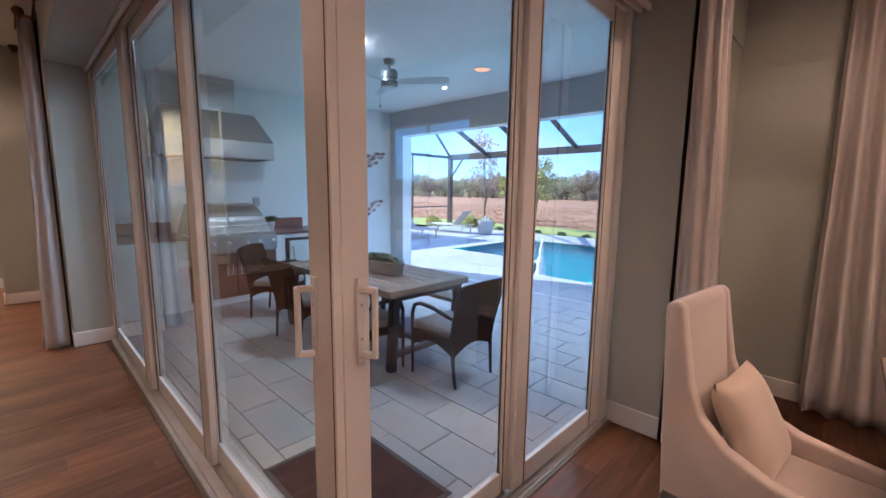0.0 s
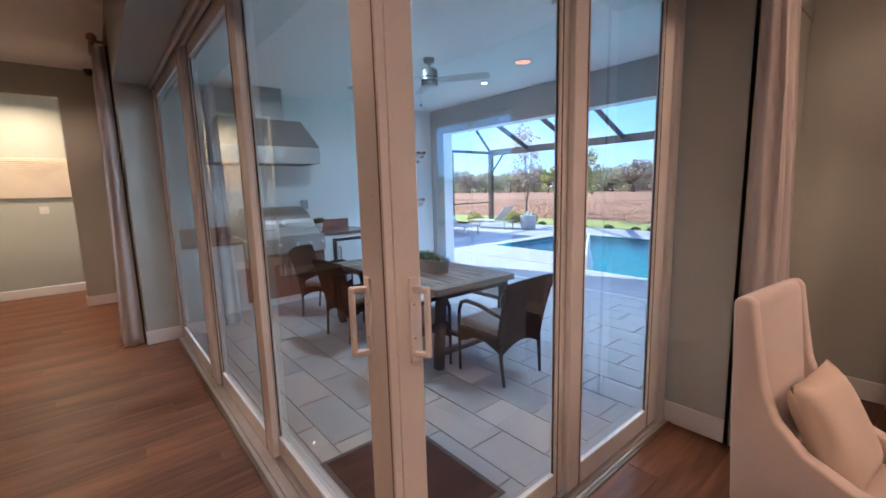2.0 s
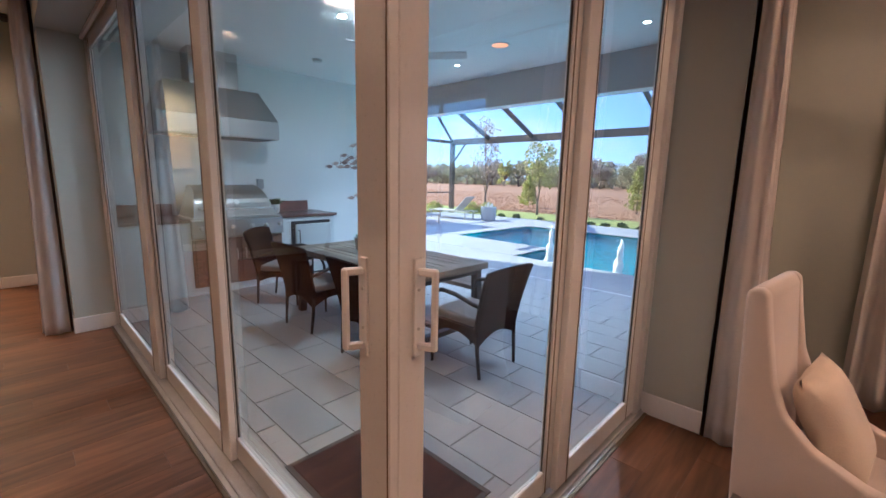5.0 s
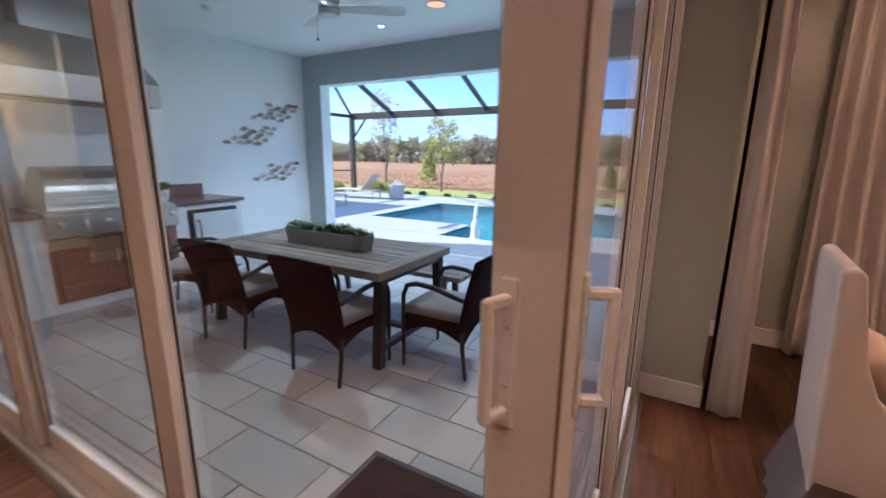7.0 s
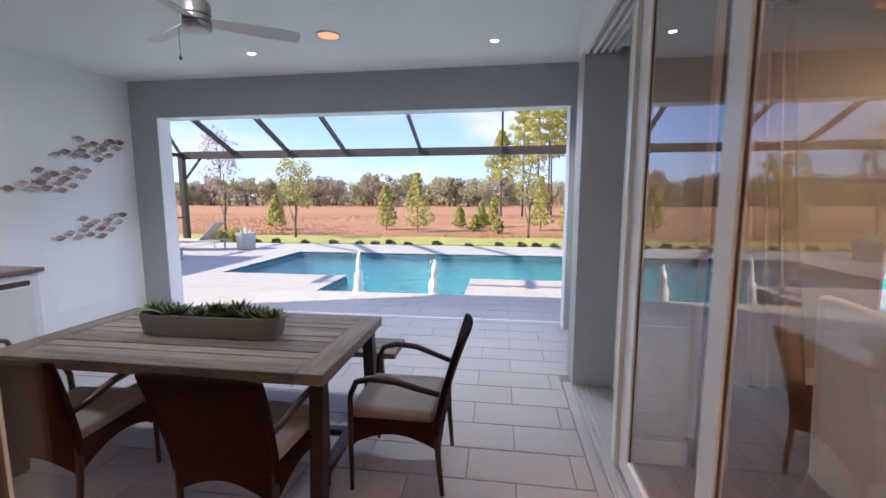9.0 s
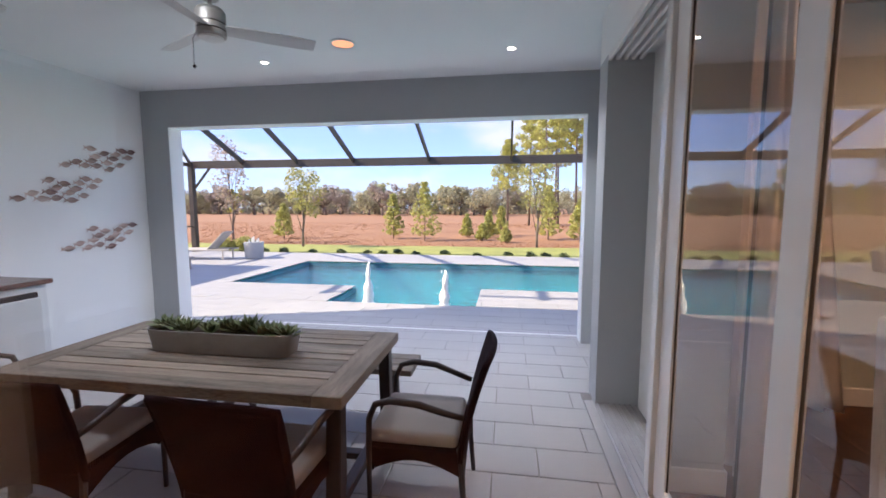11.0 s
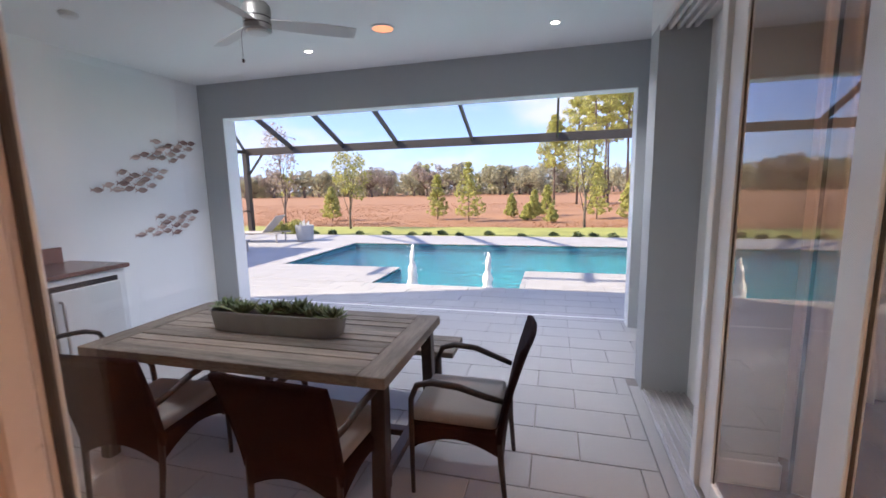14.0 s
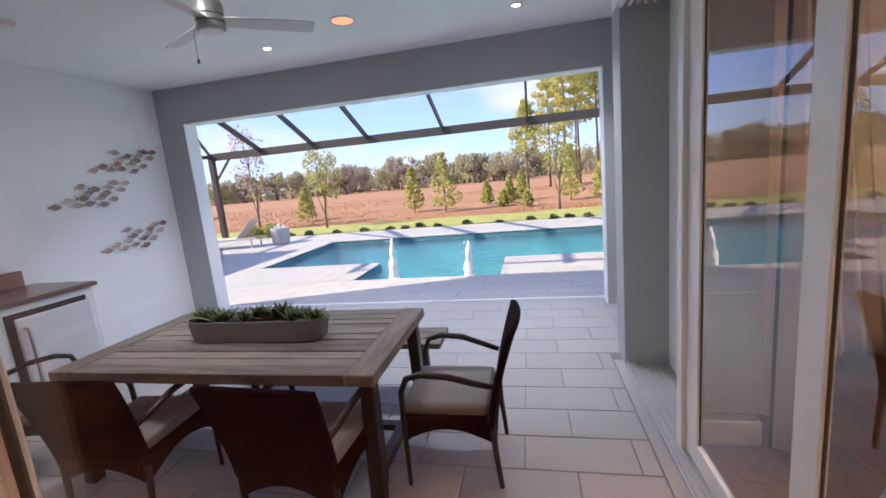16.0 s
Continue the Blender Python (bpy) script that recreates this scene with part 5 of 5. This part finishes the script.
GZ = -0.28
G = "young trees in the field"
broad_tree("young_tree", "slender young tree with a light green crown and thin trunk", pose(-9.6, 16.6, -0.1), 3.5, 0.05, 1.15, M_LEAF_Y, 1500, 0.055, 11, G, 0.45)
broad_tree("young_tree", "slender young tree with sparse light green leaves and thin trunk", pose(0.45, 17.9, -0.2), 3.9, 0.055, 1.2, M_LEAF_Y, 1300, 0.055, 12, G, 0.42)
broad_tree("young_tree", "tall young tree with sparse brownish twigs", pose(-15.0, 19.5, GZ), 5.2, 0.06, 1.5, M_LEAF_B, 1300, 0.06, 13, G, 0.35)
for i, (x, y, h, w) in enumerate(((-14.1, 22.9, 2.0, 0.75), (-7.55, 23.8, 2.6, 0.75), (-5.4, 22.6, 3.2, 1.0), (-3.3, 25.5, 1.4, 0.5), (-1.9, 25.0, 1.6, 0.55), (-1.2, 26.5, 1.9, 0.6), (-2.2, 23.2, 0.9, 0.45), (1.5, 24.0, 3.0, 0.9), (-0.9, 22.0, 0.8, 0.4), (3.0, 22.5, 2.2, 0.8), (6.0, 24.5, 3.0, 1.0), (9.0, 23.0, 2.4, 0.8))):
    pine_tree("young_pine", "young bright green pine standing in the dry field", pose(x, y, GZ, 0, 0, i * 40), h, 0.035, w * 0.85, 2600, 0.05, 30 + i, "young pines in the field", 0.10, 1.35)
for i, (x, y, h) in enumerate(((2.2, 36, 13.5), (3.6, 40, 15), (5.2, 38, 14), (6.8, 42, 16), (1.4, 44, 12.5), (8.5, 37, 14), (11, 41, 15), (4.6, 46, 14.5), (-0.8, 43, 8.5))):
    pine_tree("tall_pine", "tall sunlit pine with a bare lower trunk", pose(x, y, GZ, 0, 0, i * 77), h, 0.12, 1.9, 8500, 0.065, 60 + i, "tall pines", 0.42, 1.25)
protos = []
for i, (leaf, h, w, n) in enumerate(((M_LEAF_D, 7.5, 4.6, 4200), (M_LEAF_D, 6.5, 5.2, 4200), (M_LEAF_B, 7.0, 3.6, 3000), (M_LEAF_D, 9.0, 4.0, 4200), (M_LEAF_B, 6.0, 4.4, 3000), (M_LEAF_P, 8.0, 3.2, 3400), (M_LEAF_B, 8.0, 3.0, 2600), (M_LEAF_D, 8.5, 3.2, 3600))):
    lab = "distant oak with a dark green crown at the field's edge" if leaf is not M_LEAF_B else "distant bare brown tree at the field's edge"
    protos.append(oak_tree("distant_tree", lab, pose(-62 + i * 9, 100 + i * 1.5, GZ), h, 0.26, w, leaf, n, 0.17, 80 + i, "tree line"))
rt = random.Random(9)
for k in range(118):
    a = -140 + k * 2.35 + rt.uniform(-1.4, 1.4)
    y = 96 + rt.uniform(-8, 24) + abs(a) * 0.05
    s = rt.uniform(0.80, 1.12)
    o = copy_thing(protos[rt.choice((0, 1, 1, 2, 3, 4, 0, 5, 6, 7))], pose(a, y, GZ, 0, 0, rt.uniform(0, 360)))
    o.scale = (s * 1.1, s * 1.1, s)
under = []
ru = np.random.RandomState(3)
for k in range(420):
    under.append((ru.uniform(-140, 130), ru.uniform(104, 124), ru.uniform(-0.2, 1.8), ru.uniform(1.2, 2.6)))
brush = thing("underbrush", "dark tangled underbrush below the distant trees", "bushes", kind="stuff")
leaf_cloud("brush_leaves", under, 16000, 0.42, 5, M_LEAF_D, brush)

# dry grass of the field, and shrubs along the lawn
rs = np.random.RandomState(21)
n = 24000
y = 17.7 + 30 * rs.uniform(0, 1, n) ** 1.8
x = (rs.uniform(-1, 1, n)) * (14 + (y - 12) * 1.25) - 2
h = rs.uniform(0.03, 0.10, n) * (1 + 0.35 * np.sin(x * 0.35) * np.cos(y * 0.3))
wd = rs.uniform(0.005, 0.012, n) * (1 + (y - 17) * 0.035)
verts, faces = [], []
for k in range(n):
    for b in range(4):
        a = rs.uniform(0, 6.28)
        dx, dy = math.cos(a), math.sin(a)
        l = rs.uniform(0.1, 0.45) * h[k]
        i0 = len(verts)
        ox, oy = x[k] + dx * 0.06, y[k] + dy * 0.06
        verts += [(ox - dy * wd[k], oy + dx * wd[k], GZ), (ox + dy * wd[k], oy - dx * wd[k], GZ), (ox + dx * l, oy + dy * l, GZ + h[k])]
        faces.append((i0, i0 + 1, i0 + 2))
me = bpy.data.meshes.new("dry_grass")
me.from_pydata(verts, [], faces)
me.materials.append(M_STRAW)
tagged(new("dry_grass", me), "rust-brown dry grass tufts covering the field", "dry grass", kind="stuff")
for i in range(17):
    xx = -10.6 + i * 0.86 + 0.36 * math.sin(i * 5.3)
    sh = thing("low_shrub", "small dark green shrub planted along the lawn edge", "shrub", pose(xx, 14.35 + 0.12 * math.sin(i * 3), -0.09), group="shrubs along the deck")
    rr = 0.045 + 0.05 * ((i * 7) % 5) / 4
    leaf_cloud("leaves", [(0, 0, rr * 0.9, rr), (0.08, 0.03, rr * 0.7, rr * 0.7), (-0.07, -0.04, rr * 0.8, rr * 0.7), (0.16, -0.05, rr * 0.5, rr * 0.45)], 200, 0.035, 200 + i, M_SUCC, sh, 2.2)
for i, (xx, yy) in enumerate(((-12.9, 13.0), (-11.6, 14.2), (-10.9, 14.4))):
    sh = thing("yellow_shrub", "bright yellow-green shrub beside the deck", "shrub", pose(xx, yy, -0.1), group="yellow shrubs")
    leaf_cloud("leaves", [(0, 0, 0.3, 0.32), (0.25, 0.1, 0.25, 0.22), (-0.22, 0, 0.28, 0.22)], 800, 0.05, 300 + i, M_LEAF_Y, sh)


def lounger(m):
    l = thing("sun_lounger", "pale taupe sling sun lounger with its backrest raised, on the deck", "sun lounger", m, group="sun loungers")
    for y in (-0.30, 0.30):
        part("side_rail", box((-0.95, y - 0.02, 0.28), (0.95, y + 0.02, 0.33), 0.006), M_SLING, l)
        for x in (-0.85, 0.75):
            part("leg", bar((x, y, 0), (x, y, 0.28), 0.04, 0.04, 0.004, up=(0, 1, 0)), M_SLING, l)
    part("seat_sling", box((-0.93, -0.28, 0.30), (0.25, 0.28, 0.318), 0.004), M_SLING, l)
    part("backrest", bar((0.25, 0, 0.31), (0.80, 0, 0.86), 0.60, 0.035, 0.008, up=(1, 0, -1)), M_SLING, l)
    return l


lg = lounger(pose(-10.2, 11.35, 0, 0, 0, 8))
copy_thing(lg, pose(-9.9, 9.15, 0, 0, 0, 175))
ot = thing("ottoman_planter", "round grey stone planter with pale cactus stems, on the deck", "planter", pose(-8.75, 11.75, 0))
part("pot", lathe([(0.24, 0), (0.265, 0.03), (0.30, 0.50), (0.295, 0.52), (0.255, 0.52), (0.24, 0.44)], 28), M_STONEPOT, ot, smooth=False)
for i in range(5):
    part("stem", tube([(-0.15 + 0.075 * i, 0.03 * (i % 2), 0.40), (-0.16 + 0.08 * i, 0.03 * (i % 2), 0.60 + 0.05 * (i % 3))], [0.03, 0.022], 7), M_PLASTIC, ot)

# ---- floors last: pavers and planks ----
deck = thing("floor_patio", "pale grey rectangular porcelain pavers in a running bond", "pavers", kind="structure")
PW, PH, GAP = 0.62, 0.305, 0.007
ROW = 1.825
ZONES = ((DX0, 0.17, DX1, BY0), (DX0, BY0, BX0, PY0), (BX1, BY0, DX1, PY0), (DX0, PY0, PX0, PY1), (PX1, PY0, DX1, PY1), (DX0, PY1, DX1, DY1))
cells = []
for zx0, zy0, zx1, zy1 in ZONES:
    j0, j1 = int((zy0 - ROW) / PH) - 2, int((zy1 - ROW) / PH) + 2
    for j in range(j0, j1):
        off = (-0.265 if j % 2 == 0 else -0.60)
        i0, i1 = int((zx0 - off) / PW) - 2, int((zx1 - off) / PW) + 2
        for i in range(i0, i1):
            a0, a1 = max(zx0, off + i * PW) + GAP / 2, min(zx1, off + (i + 1) * PW) - GAP / 2
            b0, b1 = max(zy0, ROW + j * PH) + GAP / 2, min(zy1, ROW + (j + 1) * PH) - GAP / 2
            if a1 - a0 < 0.02 or b1 - b0 < 0.02:
                continue
            cx_, cy_ = (a0 + a1) / 2, (b0 + b1) / 2
            if cy_ < 3.6 and (cx_ > 0.26 or cx_ < WL):
                continue
            if a1 > -0.16 and b0 < 3.2:
                a1 = min(a1, -0.165)
                if a1 - a0 < 0.02:
                    continue
            if cy_ < 4.7 and (a0 < WL):
                a0 = WL
            cells.append((a0, b0, a1, b1))


def slab_mesh(w, h, t, bev):
    bm = box((-w / 2, -h / 2, -t), (w / 2, h / 2, 0))
    top = [e for e in bm.edges if all(v.co.z > -1e-6 for v in e.verts)]
    bmesh.ops.bevel(bm, geom=top, offset=bev, segments=1, affect="EDGES")
    me = bpy.data.meshes.new("paver")
    bm.to_mesh(me)
    bm.free()
    return me


near = sorted(cells, key=lambda c: (c[1] > 4.7, c[1]))[:295]
keep = set(near)
shared = {}
rng = random.Random(2)
for c in near:
    k = (round(c[2] - c[0], 3), round(c[3] - c[1], 3))
    if k not in shared:
        shared[k] = slab_mesh(*k, 0.02, 0.0025)
        shared[k].materials.append(M_TILE)
    o = new("paver", shared[k])
    o.matrix_basis = pose((c[0] + c[2]) / 2, (c[1] + c[3]) / 2, rng.uniform(-0.0008, 0.0008))
    o.parent = deck
vv, ff = [], []
for c in cells:
    if c in keep:
        continue
    i0 = len(vv)
    b = 0.003
    z = rng.uniform(-0.001, 0.001)
    vv += [(c[0], c[1], -0.02), (c[2], c[1], -0.02), (c[2], c[3], -0.02), (c[0], c[3], -0.02), (c[0], c[1], z - b), (c[2], c[1], z - b), (c[2], c[3], z - b), (c[0], c[3], z - b), (c[0] + b, c[1] + b, z), (c[2] - b, c[1] + b, z), (c[2] - b, c[3] - b, z), (c[0] + b, c[3] - b, z)]
    for a in (0, 4):
        ff += [(i0 + a + k, i0 + a + (k + 1) % 4, i0 + a + 4 + (k + 1) % 4, i0 + a + 4 + k) for k in range(4)]
    ff.append((i0 + 8, i0 + 9, i0 + 10, i0 + 11))
me = bpy.data.meshes.new("deck_pavers")
me.from_pydata(vv, [], ff)
me.materials.append(M_TILE)
dk = new("deck_pavers", me)
dk.parent = deck
tagged(dk, "pale pavers of the pool deck", kind="stuff")
structure("drain", box((WL + 0.4, 4.985, 0.0), (0.3, 5.03, 0.006), 0.002), M_TRIM, "white slot drain across the pool opening", "drain")

floor = thing("floor_room", "warm brown oak plank floor", "wood floor", kind="structure")
part("subfloor", boxes(((-8.5, -5.65, -0.3), (5.15, -0.13, -0.012)), ((0.105, -0.13, -0.3), (5.15, 3.6, -0.012)), ((0.0, -0.13, -0.3), (0.105, 0.09, -0.012))), M_SUBFLOOR, floor)
LW, LL = 0.18, 1.5
planks = []
for i in range(-47, 28):
    x0, x1 = i * LW + 0.105, (i + 1) * LW + 0.105
    off = (i * 0.618) % 1 * LL
    for j in range(-5, 4):
        y0, y1 = j * LL + off, (j + 1) * LL + off
        y0, y1 = max(y0, -5.5), min(y1, 3.45 if x0 > 0.104 else -0.13)
        if y1 - y0 < 0.05 or x1 > 5.0:
            continue
        planks.append((x0, y0, x1, y1))
near = sorted(planks, key=lambda c: ((c[0] + c[2]) / 2 + 1.5) ** 2 * 0.3 + ((c[1] + c[3]) / 2 + 0.8) ** 2)[:295]
keep, shared = set(near), {}
for c in near:
    k = (round(c[2] - c[0] - 0.0012, 3), round(c[3] - c[1] - 0.0012, 3))
    if k not in shared:
        shared[k] = slab_mesh(*k, 0.012, 0.0008)
        shared[k].materials.append(M_PLANK)
    o = new("plank", shared[k])
    o.matrix_basis = pose((c[0] + c[2]) / 2, (c[1] + c[3]) / 2, 0)
    o.parent = floor
rest = bmesh.new()
for c in planks:
    if c not in keep:
        add_box(rest, (c[0] + 0.001, c[1] + 0.001, -0.012), (c[2] - 0.001, c[3] - 0.001, 0))
tagged(part("far_planks", rest, M_PLANK, floor), kind="stuff")
structure("threshold", boxes(((JL, -0.155, 0.0), (0.0, -0.132, 0.010)), ((0.087, 0.11, 0), (0.108, JR, 0.010)), bevel=0.003), M_BRONZE, "dark bronze threshold strip along the door track", "threshold")
